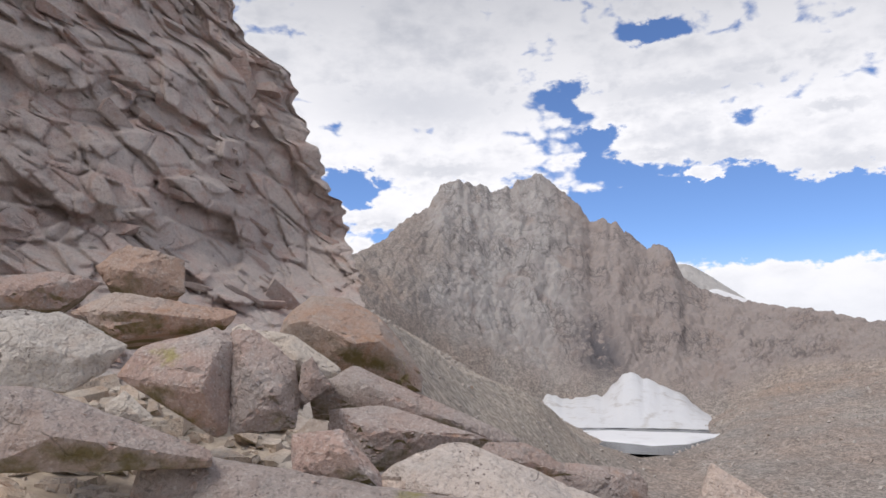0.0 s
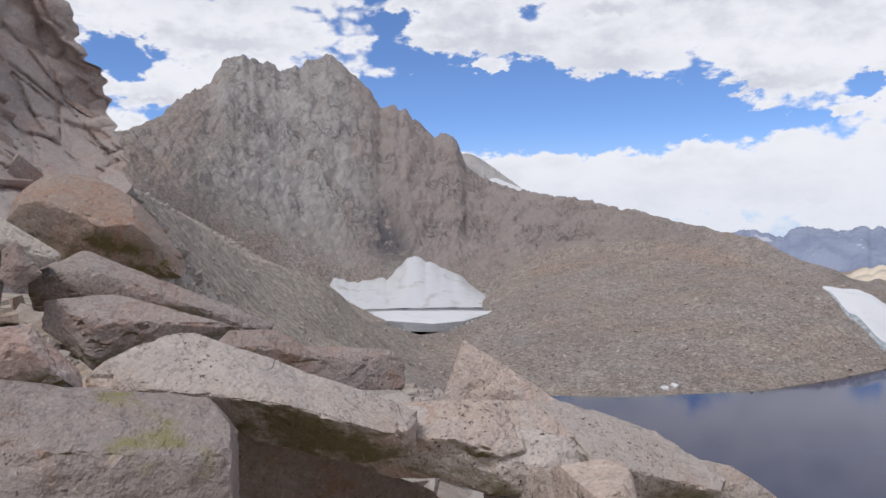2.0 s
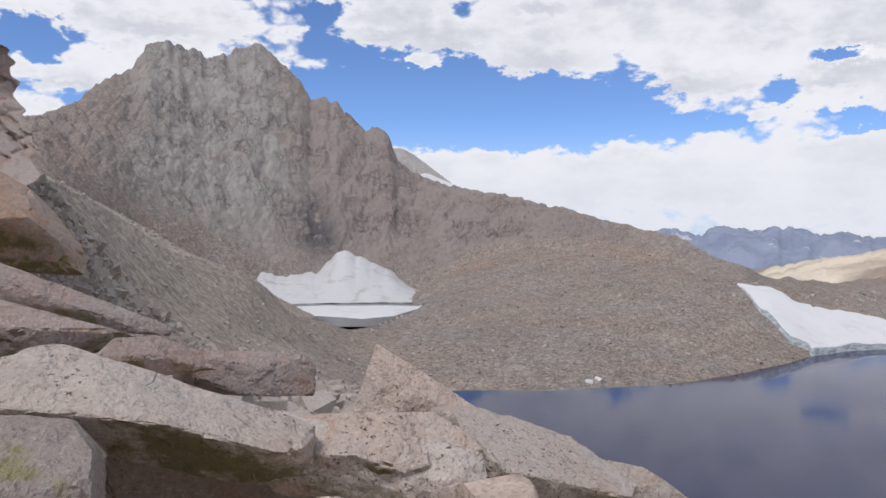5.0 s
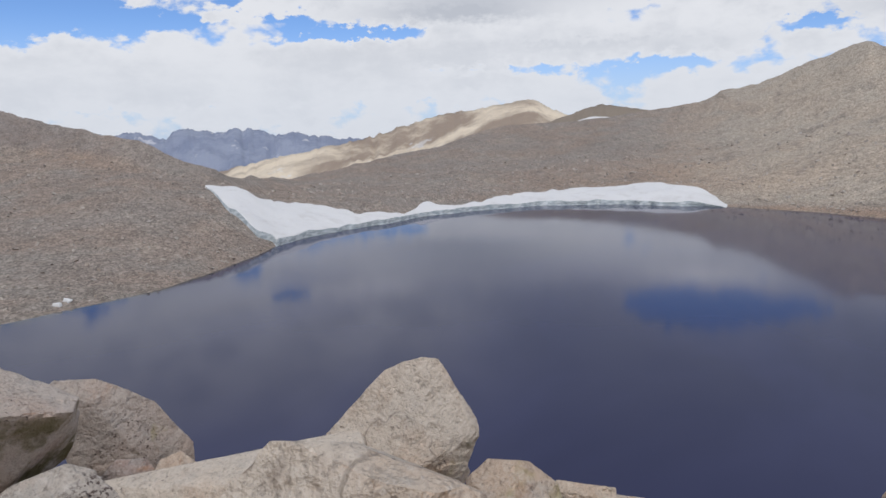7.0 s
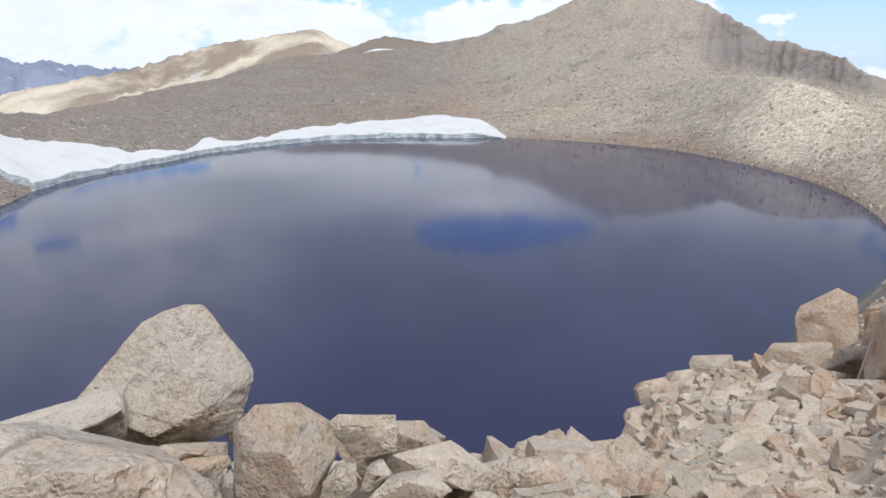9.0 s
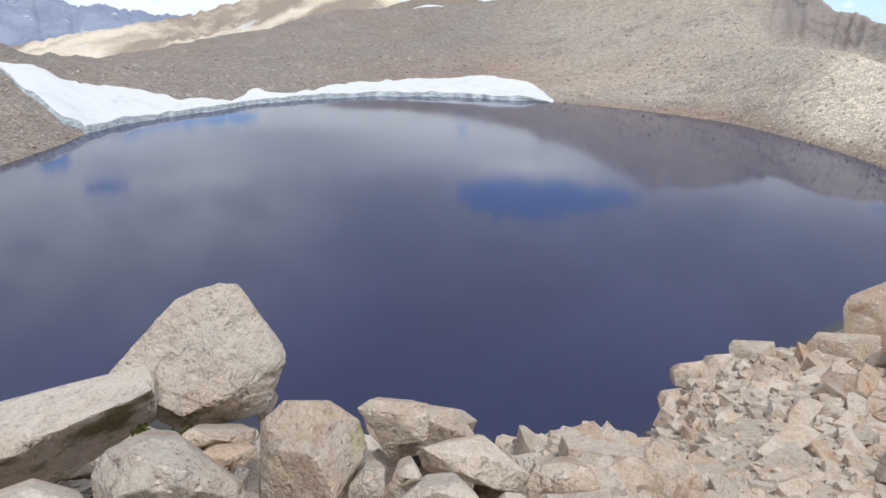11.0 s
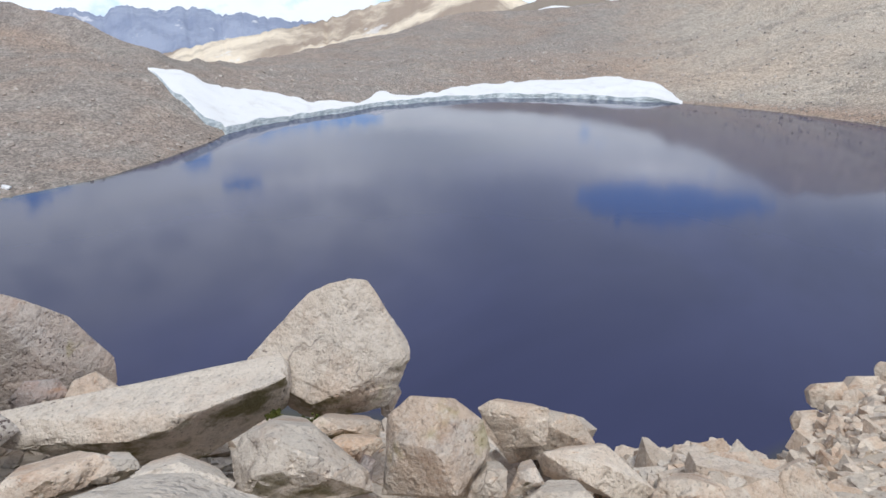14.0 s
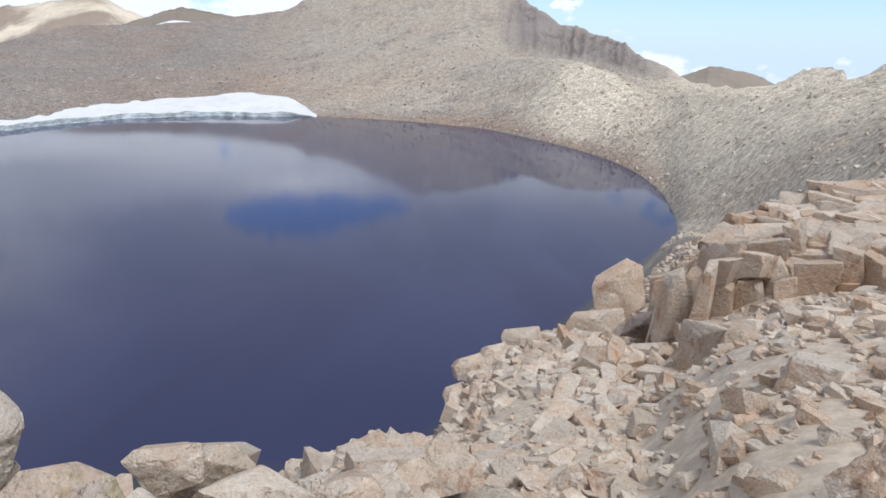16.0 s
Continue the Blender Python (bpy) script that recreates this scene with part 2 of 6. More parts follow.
def ground_surface():
    """Scree and bedrock of the cirque; the zones come from the mesh, the clasts and streaks from noise."""

    def build(t):
        p = t.add("ShaderNodeNewGeometry").outputs["Position"]
        wall = t.add("ShaderNodeAttribute", attribute_name="wall").outputs["Fac"]
        ochre = t.add("ShaderNodeAttribute", attribute_name="ochre").outputs["Fac"]
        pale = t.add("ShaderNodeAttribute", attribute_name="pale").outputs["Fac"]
        brown = t.add("ShaderNodeAttribute", attribute_name="brown").outputs["Fac"]
        dark = t.add("ShaderNodeAttribute", attribute_name="dark").outputs["Fac"]
        near = t.add("ShaderNodeAttribute", attribute_name="gravel").outputs["Fac"]
        cells = t.add("ShaderNodeTexVoronoi", {"Vector": p, "Scale": 1.7, "Randomness": 1.0})
        grey = t.add("ShaderNodeSeparateColor", {0: cells.outputs["Color"]}).outputs[0]
        cells2 = t.add("ShaderNodeTexVoronoi", {"Vector": p, "Scale": 0.55, "Randomness": 1.0})
        grey2 = t.add("ShaderNodeSeparateColor", {0: cells2.outputs["Color"]}).outputs[1]
        broad = t.noise(p, 0.018, 5, 0.6, 0.6)
        patch = t.noise(p, 0.06, 5, 0.6)
        c = t.mix(t.ramp(broad, 0.40, 0.62), (0.285, 0.25, 0.225), (0.295, 0.24, 0.205))
        c = t.mix(t.ramp(patch, 0.45, 0.7, 0, 0.6), c, (0.27, 0.255, 0.235))
        c = t.mix(t.math("MULTIPLY", ochre, t.ramp(broad, 0.3, 0.6, 0.4, 1.0)), c, (0.335, 0.25, 0.195))
        # Paler ground; this mask also carries a painted sun patch.
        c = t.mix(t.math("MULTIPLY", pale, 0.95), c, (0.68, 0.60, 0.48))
        mottle = t.math("ADD", t.math("MULTIPLY", t.noise(p, 0.035, 7, 0.72, 0.6), 0.6), t.math("MULTIPLY", t.noise(p, 0.22, 5, 0.7), 0.4))
        c = t.mix(t.ramp(mottle, 0.50, 0.62, 0.0, 0.55), c, (0.21, 0.185, 0.165))
        c = t.mix(t.ramp(mottle, 0.38, 0.48, 0.35, 0.0), c, (0.42, 0.37, 0.31))
        tone = t.add("ShaderNodeMapRange", {0: grey, 1: 0.0, 2: 1.0, 3: 0.62, 4: 1.38}).outputs[0]
        tone = t.math("MULTIPLY", tone, t.add("ShaderNodeMapRange", {0: grey2, 1: 0.0, 2: 1.0, 3: 0.86, 4: 1.14}).outputs[0])
        scree = t.mix(1.0, c, t.add("ShaderNodeCombineColor", {0: tone, 1: tone, 2: tone}).outputs[0], "MULTIPLY")
        # bedrock: streaks and joints that run up and down the face
        leaning = t.add("ShaderNodeVectorMath", {0: p, 1: t.add("ShaderNodeCombineXYZ", {0: t.math("MULTIPLY", t.add("ShaderNodeSeparateXYZ", {0: p}).outputs[2], -0.35)}).outputs[0]}, operation="ADD").outputs[0]
        tall = t.scaled(leaning, (1.0, 1.0, 0.22))
        streak = t.noise(tall, 0.11, 7, 0.68, 0.7)
        fine = t.noise(tall, 0.45, 6, 0.7, 0.4)
        cross = t.noise(t.scaled(p, (0.5, 0.5, 1.4)), 0.12, 5, 0.6, 0.5)
        rock = t.mix(t.ramp(streak, 0.38, 0.64), (0.36, 0.33, 0.315), (0.43, 0.405, 0.385))
        rock = t.mix(t.math("MULTIPLY", brown, t.ramp(streak, 0.3, 0.6, 0.6, 1.0)), rock, (0.325, 0.28, 0.26))
        rock = t.mix(t.ramp(t.noise(t.scaled(p, (1.0, 1.0, 0.5)), 0.05, 6, 0.65, 1.0), 0.52, 0.66, 0, 0.5), rock, (0.30, 0.235, 0.205))
        rock = t.mix(t.ramp(fine, 0.32, 0.43, 0.5, 0.0), rock, (0.17, 0.155, 0.15))
        rock = t.mix(t.ramp(cross, 0.60, 0.70, 0, 0.45), rock, (0.20, 0.185, 0.18))
        for size, amount in ((0.10, 0.5), (0.28, 0.5), (0.7, 0.45)):
            edge = t.add("ShaderNodeTexVoronoi", {"Vector": t.scaled(t.add("ShaderNodeVectorMath", {0: p, 1: t.scaled(t.add("ShaderNodeTexNoise", {"Vector": p, "Scale": 0.12, "Detail": 3.0}).outputs[1], (9, 9, 9))}, operation="ADD").outputs[0], (1, 1, 0.33)), "Scale": size}, feature="DISTANCE_TO_EDGE").outputs["Distance"]
            crack = t.math("MULTIPLY", t.ramp(edge, 0.0, 0.07, amount, 0.0), t.ramp(t.noise(p, 0.05, 3, 0.5), 0.42, 0.6))
            rock = t.mix(crack, rock, (0.10, 0.09, 0.09))
        rock = t.mix(t.math("MULTIPLY", dark, t.ramp(t.noise(p, 0.16, 5, 0.7, 0.6), 0.36, 0.5)), rock, (0.115, 0.11, 0.12))
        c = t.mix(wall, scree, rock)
        # gravel and sand at the viewer's feet
        sand = t.noise(p, 9.0, 5, 0.7)
        g = t.mix(t.ramp(sand, 0.35, 0.65), (0.47, 0.39, 0.31), (0.62, 0.53, 0.43))
        c = t.mix(near, c, g)
        h = t.math("ADD", t.math("MULTIPLY", t.noise(p, 1.6, 5, 0.75), t.math("SUBTRACT", 1.0, wall)), t.math("MULTIPLY", t.math("ADD", fine, streak), t.math("MULTIPLY", wall, 6.0)))
        h = t.math("MULTIPLY", h, t.math("SUBTRACT", 1.0, near))
        return c, h, 0.6, 0.3

    return surface("scree_and_bedrock", build)


def snow_surface(name, dirty):
    def build(t):
        p = t.add("ShaderNodeNewGeometry").outputs["Position"]
        n = t.noise(p, 0.12, 6, 0.6, 0.5)
        f = t.noise(p, 1.1, 5, 0.65)
        c = t.mix(t.ramp(n, 0.50, 0.72, 0, dirty), (0.86 - 0.22 * dirty, 0.87 - 0.22 * dirty, 0.89 - 0.22 * dirty), (0.46, 0.44, 0.42))
        c = t.mix(t.ramp(f, 0.55, 0.72, 0, dirty * 0.6), c, (0.62, 0.58, 0.53))
        return c, t.math("ADD", n, t.math("MULTIPLY", f, 0.2)), 0.6, 1.2

    return surface(name, build, 0.55, 0.3)


def ice_surface():
    def build(t):
        p = t.add("ShaderNodeNewGeometry").outputs["Position"]
        n = t.noise(t.scaled(p, (1, 1, 3)), 0.35, 5, 0.6)
        c = t.mix(t.ramp(n, 0.4, 0.62), (0.34, 0.40, 0.44), (0.62, 0.67, 0.70))
        return c, n, 0.6, 0.6

    return surface("grey_blue_ice", build, 0.4, 0.5)


def water_surface(name, body, rough, ripple):
    m = bpy.data.materials.new(name)
    m.use_nodes = True
    t = Nodes(m.node_tree)
    p = t.add("ShaderNodeNewGeometry").outputs["Position"]
    n = t.math("ADD", t.noise(p, 0.9, 4, 0.6), t.math("MULTIPLY", t.noise(p, 0.13, 3, 0.5), 1.5))
    slick = t.noise(t.scaled(p, (0.5, 1.0, 1.0)), 0.016, 4, 0.6, 0.5)
    bump = t.add("ShaderNodeBump", {"Height": n, "Strength": ripple, "Distance": 0.05})
    c = t.mix(t.ramp(slick, 0.4, 0.65), body, tuple(v * 1.25 for v in body))
    shoal = t.add("ShaderNodeAttribute", attribute_name="shallow").outputs["Fac"]
    c = t.mix(t.math("MULTIPLY", shoal, 0.8), c, (0.085, 0.085, 0.05))
    bsdf = t.add("ShaderNodeBsdfPrincipled", {"Base Color": c, "Roughness": t.ramp(slick, 0.38, 0.62, rough * 0.8, rough * 1.25), "IOR": 1.333,
                                              "Specular IOR Level": WATER_SPEC, "Normal": bump.outputs[0]})
    t.tree.links.new(bsdf.outputs[0], t.add("ShaderNodeOutputMaterial").inputs[0])
    return m


def far_surface(name, low, high, snow=0.0, scale=0.004):
    def build(t):
        p = t.add("ShaderNodeNewGeometry").outputs["Position"]
        n = t.noise(t.scaled(p, (1, 1, 0.7)), scale, 7, 0.65, 0.6)
        f = t.noise(p, scale * 7, 5, 0.65)
        c = t.mix(t.ramp(n, 0.40, 0.60), low, high)
        c = t.mix(t.ramp(f, 0.5, 0.75, 0, 0.35), c, tuple(v * 0.7 for v in low))
        if snow:
            c = t.mix(t.math("MULTIPLY", t.ramp(t.noise(p, scale * 2.3, 6, 0.6), 0.63, 0.67), snow), c, (0.8, 0.8, 0.82))
        return c, f, 0.5, 12.0

    return surface(name, build)


WATER_SPEC = 0.22
MOSS = far_surface("moss", (0.06, 0.075, 0.015), (0.13, 0.14, 0.03), 0.0, 9.0)
GROUND = ground_surface()
SNOW = snow_surface("old_summer_snow", 0.25)
SNOW_DIRTY = snow_surface("grit_streaked_snow", 0.85)
ICE = ice_surface()
WATER = water_surface("deep_lake_water", (0.038, 0.043, 0.098), 0.055, 0.06)
TARN_WATER = water_surface("tarn_water", (0.12, 0.13, 0.14), 0.2, 0.1)
MORAINE = granite("scree_boulder_granite", (0.46, 0.42, 0.385), (0.40, 0.335, 0.29), (0.38, 0.35, 0.325), dark=0.0, size=3.0, relief=0.1)
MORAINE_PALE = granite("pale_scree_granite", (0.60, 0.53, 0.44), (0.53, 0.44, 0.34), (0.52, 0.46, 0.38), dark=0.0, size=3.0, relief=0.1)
# Tan sand, lightened in its colour to stand for sunlight between clouds.
TAN = far_surface("sunlit_sand_hills", (0.36, 0.29, 0.235), (0.80, 0.70, 0.56), 0.5)
# Haze of the air is mixed into this base colour.
BLUE_FAR = far_surface("haze_tinted_range", (0.24, 0.28, 0.39), (0.32, 0.36, 0.47), 0.5, 0.003)
HILL_PALE = far_surface("pale_grey_slope", (0.40, 0.385, 0.37), (0.50, 0.48, 0.46), 0.0, 0.02)
HILL_DARK = far_surface("brown_grey_hill", (0.27, 0.23, 0.19), (0.33, 0.28, 0.23), 0.0)

# ---- helpers for meshes ----


def rng(seed):
    return np.random.default_rng(seed)


_table = rng(7).random((3, 4096))


def _lattice(ix, iy, iz, k):
    h = (ix * 73856093) ^ (iy * 19349663) ^ (iz * 83492791)
    return _table[k][h & 4095]


def value_noise(x, y, z, k=0):
    """Smooth noise in -1 to 1 for arrays."""
    ix, iy, iz = (np.floor(v).astype(np.int64) for v in (x, y, z))
    fx, fy, fz = x - ix, y - iy, z - iz
    fx, fy, fz = (f * f * f * (f * (f * 6 - 15) + 10) for f in (fx, fy, fz))
    out = 0.0
    for a in (0, 1):
        for b in (0, 1):
            for c in (0, 1):
                w = (fx if a else 1 - fx) * (fy if b else 1 - fy) * (fz if c else 1 - fz)
                out = out + w * _lattice(ix + a, iy + b, iz + c, k)
    return out * 2 - 1


def fractal(x, y, z, octaves=5, gain=0.5, ridged=False, k=0):
    out, amp, total = 0.0, 1.0, 0.0
    for i in range(octaves):
        n = value_noise(x * 2 ** i + 17.3 * i, y * 2 ** i - 9.1 * i, z * 2 ** i + 4.7 * i, k)
        out = out + amp * (1 - 2 * np.abs(n) if ridged else n)
        total += amp
        amp *= gain
    return out / total


def facets(p, count, seed, tilt=0.5, stretch=None, soft=0.5):
    """Broken rock: space falls into cells, each with its own flat face. Gives the face's height (about -1 to 1) and how near a joint is (0 at the joint)."""
    g = rng(seed)
    q = p if stretch is None else p @ stretch
    s = q[g.choice(len(q), min(count, len(q)), replace=False)]
    s = s + g.normal(0, 1e-3, s.shape)
    height, lean = g.uniform(-1, 1, len(s)), g.normal(0, tilt, s.shape)
    span = np.sqrt(((q.max(0) - q.min(0)) ** 2).sum() / max(len(s), 1)) + 1e-9
    tree = kdtree.KDTree(len(s))
    for i, place in enumerate(s):
        tree.insert(place, i)
    tree.balance()
    near, far, first, other = [], [], [], []
    for place in q:
        (_, i, d0), (_, j, d1) = tree.find_n(place, 2)
        near.append(d0), far.append(d1), first.append(i), other.append(j)
    near, far, first, other = np.array(near), np.array(far), np.array(first), np.array(other)
    joint = np.clip((far - near) / (far + near + 1e-9) * 4, 0, 1)
    w = 0.5 + 0.5 * smooth(joint, 0.0, soft)
    mine = height[first] + ((q - s[first]) * lean[first]).sum(1) / span
    theirs = height[other] + ((q - s[other]) * lean[other]).sum(1) / span
    out = mine * w + theirs * (1 - w)
    return out, joint


def smooth(v, lo, hi):
    t = np.clip((v - lo) / (hi - lo), 0, 1)
    return t * t * (3 - 2 * t)


def curve(az, *pairs, soft=0.35):
    """A line over the bearing through a few (bearing, value) pairs, with rounded corners."""
    a, v = np.array(pairs, float).T
    return sum(np.interp(az + d * soft, a, v) for d in (-2, -1, 0, 1, 2)) / 5


def grid_mesh(name, co, material, smooth_shade=True, wrap=False):
    """A sheet from an array rows x columns x 3."""
    rows, cols = co.shape[:2]
    i = np.arange(rows * cols).reshape(rows, cols)
    if wrap:
        i = np.concatenate([i, i[:, :1]], 1)
    quads = np.stack([i[:-1, :-1], i[:-1, 1:], i[1:, 1:], i[1:, :-1]], -1).reshape(-1, 4)
    return raw_mesh(name, co.reshape(-1, 3), quads, material, smooth_shade)


def raw_mesh(name, verts, faces, material, smooth_shade=True):
    me = bpy.data.meshes.new(name)
    k = faces.shape[1]
    me.vertices.add(len(verts))
    me.vertices.foreach_set("co", np.ascontiguousarray(verts, np.float32).ravel())
    me.loops.add(faces.size)
    me.loops.foreach_set("vertex_index", np.ascontiguousarray(faces, np.int32).ravel())
    me.polygons.add(len(faces))
    me.polygons.foreach_set("loop_start", np.arange(len(faces), dtype=np.int32) * k)
    me.polygons.foreach_set("use_smooth", np.full(len(faces), smooth_shade))
    me.update(calc_edges=True)
    me.validate()
    me.materials.append(material)
    return me


def attribute(me, name, values):
    me.attributes.new(name, "FLOAT", "POINT").data.foreach_set("value", np.ascontiguousarray(values, np.float32).ravel())


# ---- the land: one sheet round the viewer, laid out by bearing and distance ----
LAKE_Z, TARN_Z = -40.0, -36.0


def profile(az):
    """For each bearing the line from the feet outwards: distances and heights at eight stations."""
    tan_el = lambda *pairs: np.tan(np.radians(curve(az, *pairs)))
    r1 = curve(az, (-60, 8), (-12, 9), (0, 10), (20, 10), (45, 9), (80, 9), (93, 10), (96, 14), (100, 21), (105, 26), (112, 26), (127, 26), (180, 14), (300, 8))
    z1 = curve(az, (-60, 0.2), (-12, -0.9), (0, -2.2), (12, -3.3), (25, -4.2), (45, -4.4), (60, -4.9), (80, -5.4), (88, -5.3), (92, -5.3), (96, -6.9), (100, -8.9), (105, -10.2), (108.5, -10.4), (111, -8.6), (114, -6.6), (118, -5.3), (127, -4.2), (180, -1.6), (300, 0.2))
    r2 = curve(az, (-60, 20), (-12, 30), (-5, 45), (5, 80), (15, 120), (20, 165), (22, 168), (24, 128), (28, 95), (34, 80), (45, 72), (60, 64), (85, 57), (92, 59), (100, 77), (106, 102), (110, 124), (112, 144), (113.5, 160), (118, 120), (127, 80), (180, 40), (300, 20))
    z2 = curve(az, (-60, 2), (-12, -2), (-5, -4), (5, -14), (15, -26), (20, -38), (22, -40), (112, -40), (113.5, -38.5), (118, -30), (122, -19), (127, -10), (180, -5), (300, 2))
    r3 = curve(az, (-60, 40), (-12, 50), (-5, 66), (5, 120), (15, 190), (20, 174), (22, 176), (26, 178), (31, 180), (37, 190), (41, 199), (45, 219), (48.6, 247), (50, 268), (53, 289), (59, 323), (62, 348), (68, 376), (71, 391), (77, 398), (84.5, 392), (91, 377), (98, 349), (103, 308), (107, 275), (109.6, 248), (111.4, 222), (112.6, 200), (113.5, 170), (118, 140), (127, 110), (180, 60), (300, 40))
    z3 = curve(az, (-60, 4), (-12, -1), (-5, -1.0), (5, -14), (15, -36), (20, -40), (113, -40), (118, -29), (122, -17), (127, -8), (180, -2), (300, 5))
    r4 = curve(az, (-60, 80), (-12, 70), (-7, 84), (-3, 110), (2, 140), (7.5, 180), (10.6, 210), (12.4, 230), (15, 256), (18, 268), (22, 300), (26, 330), (32, 345), (40, 310), (45, 300), (50, 320), (60, 380), (70, 440), (84, 450), (95, 440), (99.5, 420), (104, 380), (107, 350), (111, 320), (114, 290), (118, 240), (127, 190), (180, 120), (300, 80))
    e4 = tan_el((-60, 5), (-12, 4), (-7, 3.3), (-3, 1.2), (2, -1.8), (7.5, -3.9), (10.6, -6.4), (12.4, -7.3), (15, -7.9), (18, -7.5), (22, -5.6), (26, -4.3), (32, -3.2), (40, -3.4), (45, -4.4), (50, -5.6), (60, -5.0), (70, -4.6), (84, -4.4), (95, -2.5), (99.5, -1.3), (104, -1.1), (107, -2.1), (111, -3.6), (114, -3.0), (118, -3.0), (127, -1.6), (180, 2), (300, 6))
    r5 = curve(az, (-60, 200), (-7, 330), (0, 390), (8, 404), (20, 404), (25, 420), (32, 410), (40, 365), (45, 330), (50, 380), (60, 520), (72, 600), (84, 610), (95, 580), (104, 470), (111, 390), (118, 270), (127, 205), (180, 150), (300, 150))
    e5 = tan_el((-60, 6), (-7, 3.6), (0, -0.5), (4, -3.0), (8, -5.0), (20, -5.0), (22.5, -3.6), (25, -2.0), (32, -0.9), (40, -2.0), (45, -3.4), (50, -4.4), (60, -2.9), (72, -1.8), (84, -1.2), (95, 1.2), (99.5, -0.9), (104, -1.2), (111, -2.6), (118, -2.9), (127, -1.1), (180, 2), (300, 7))
    r6 = curve(az, (-60, 300), (-7, 430), (0, 500), (8, 530), (17, 510), (25, 490), (32, 450), (39, 400), (45.2, 355), (48, 400), (52, 520), (60, 650), (68, 710), (79, 740), (89, 735), (94, 705), (100, 640), (105, 560), (110, 480), (114, 420), (116, 350), (120, 290), (126, 220), (180, 200), (300, 300))
    e6 = skyline(az)
    z4, z5, z6 = r4 * e4, r5 * e5, r6 * e6
    return [np.full_like(az, 0.03), r1, r2, r3, r4, r5, r6, r6 + 130], [np.full_like(az, -1.75), z1, z2, z3, z4, z5, z6, z6 - 75]


def skyline(az):
    """The height angle of the crest: the sharp peak and its falling ridge, the plain, the round summit and its ridge."""
    peak = ((-60, 8), (-8.1, 7.4), (-7.0, 7.6), (-5.4, 8.4), (-3.0, 10.4), (-1.3, 11.3), (-0.6, 12.4), (0.0, 13.3), (0.8, 13.4), (1.3, 13.7), (1.7, 13.2), (2.1, 13.4), (2.6, 13.0), (3.2, 13.1), (3.9, 12.7), (5.2, 12.95), (5.6, 12.75),
            (6.1, 13.4), (6.7, 13.55), (7.5, 14.05), (8.3, 13.6), (9.2, 12.9), (10.1, 12.1), (11.0, 11.3), (11.8, 10.0), (12.2, 9.9), (12.8, 10.15), (13.4, 9.7), (13.8, 9.95), (14.6, 8.9), (15.2, 8.5), (16.2, 7.5), (16.6, 8.0), (17.3, 7.85), (17.9, 7.3))
    ridge = ((18.2, 6.6), (18.7, 5.4), (20.3, 4.3), (23.7, 3.3), (26.1, 2.95), (28.3, 2.55), (32.0, 1.85), (35.6, 0.7), (38.0, 0.1), (40.5, -0.3), (42.3, -1.1), (44.1, -2.1), (45.4, -2.5), (47.5, -3.4))
    plain = ((51.5, -3.3), (55, -2.8), (59.5, -1.8), (63, -1.1), (66, -0.1), (68.5, 0.5), (72, 0.6), (79.1, 1.4), (82.4, 1.8), (83.9, 2.6), (85.2, 2.7), (87.8, 3.55), (89.5, 4.3), (91.5, 5.0), (93.2, 5.4), (94.0, 5.1), (96.0, 5.1), (97.6, 4.5), (99.2, 3.8), (101.6, 2.5), (103.5, 1.5),
             (105.4, 1.0), (108.2, 0.3), (110.3, -0.9), (112.6, -1.9), (113.8, -2.4), (117.7, -2.7), (119.0, -2.45), (120.0, -1.8), (121.4, -1.2), (123.1, -1.05), (123.5, -1.65), (125.4, -0.6), (140, 2), (180, 6), (300, 8))
    return np.tan(np.radians(curve(az, *peak, *ridge, *plain, soft=0.06)))


ROWS_PER_LEG = (74, 44, 10, 60, 52, 190, 8)


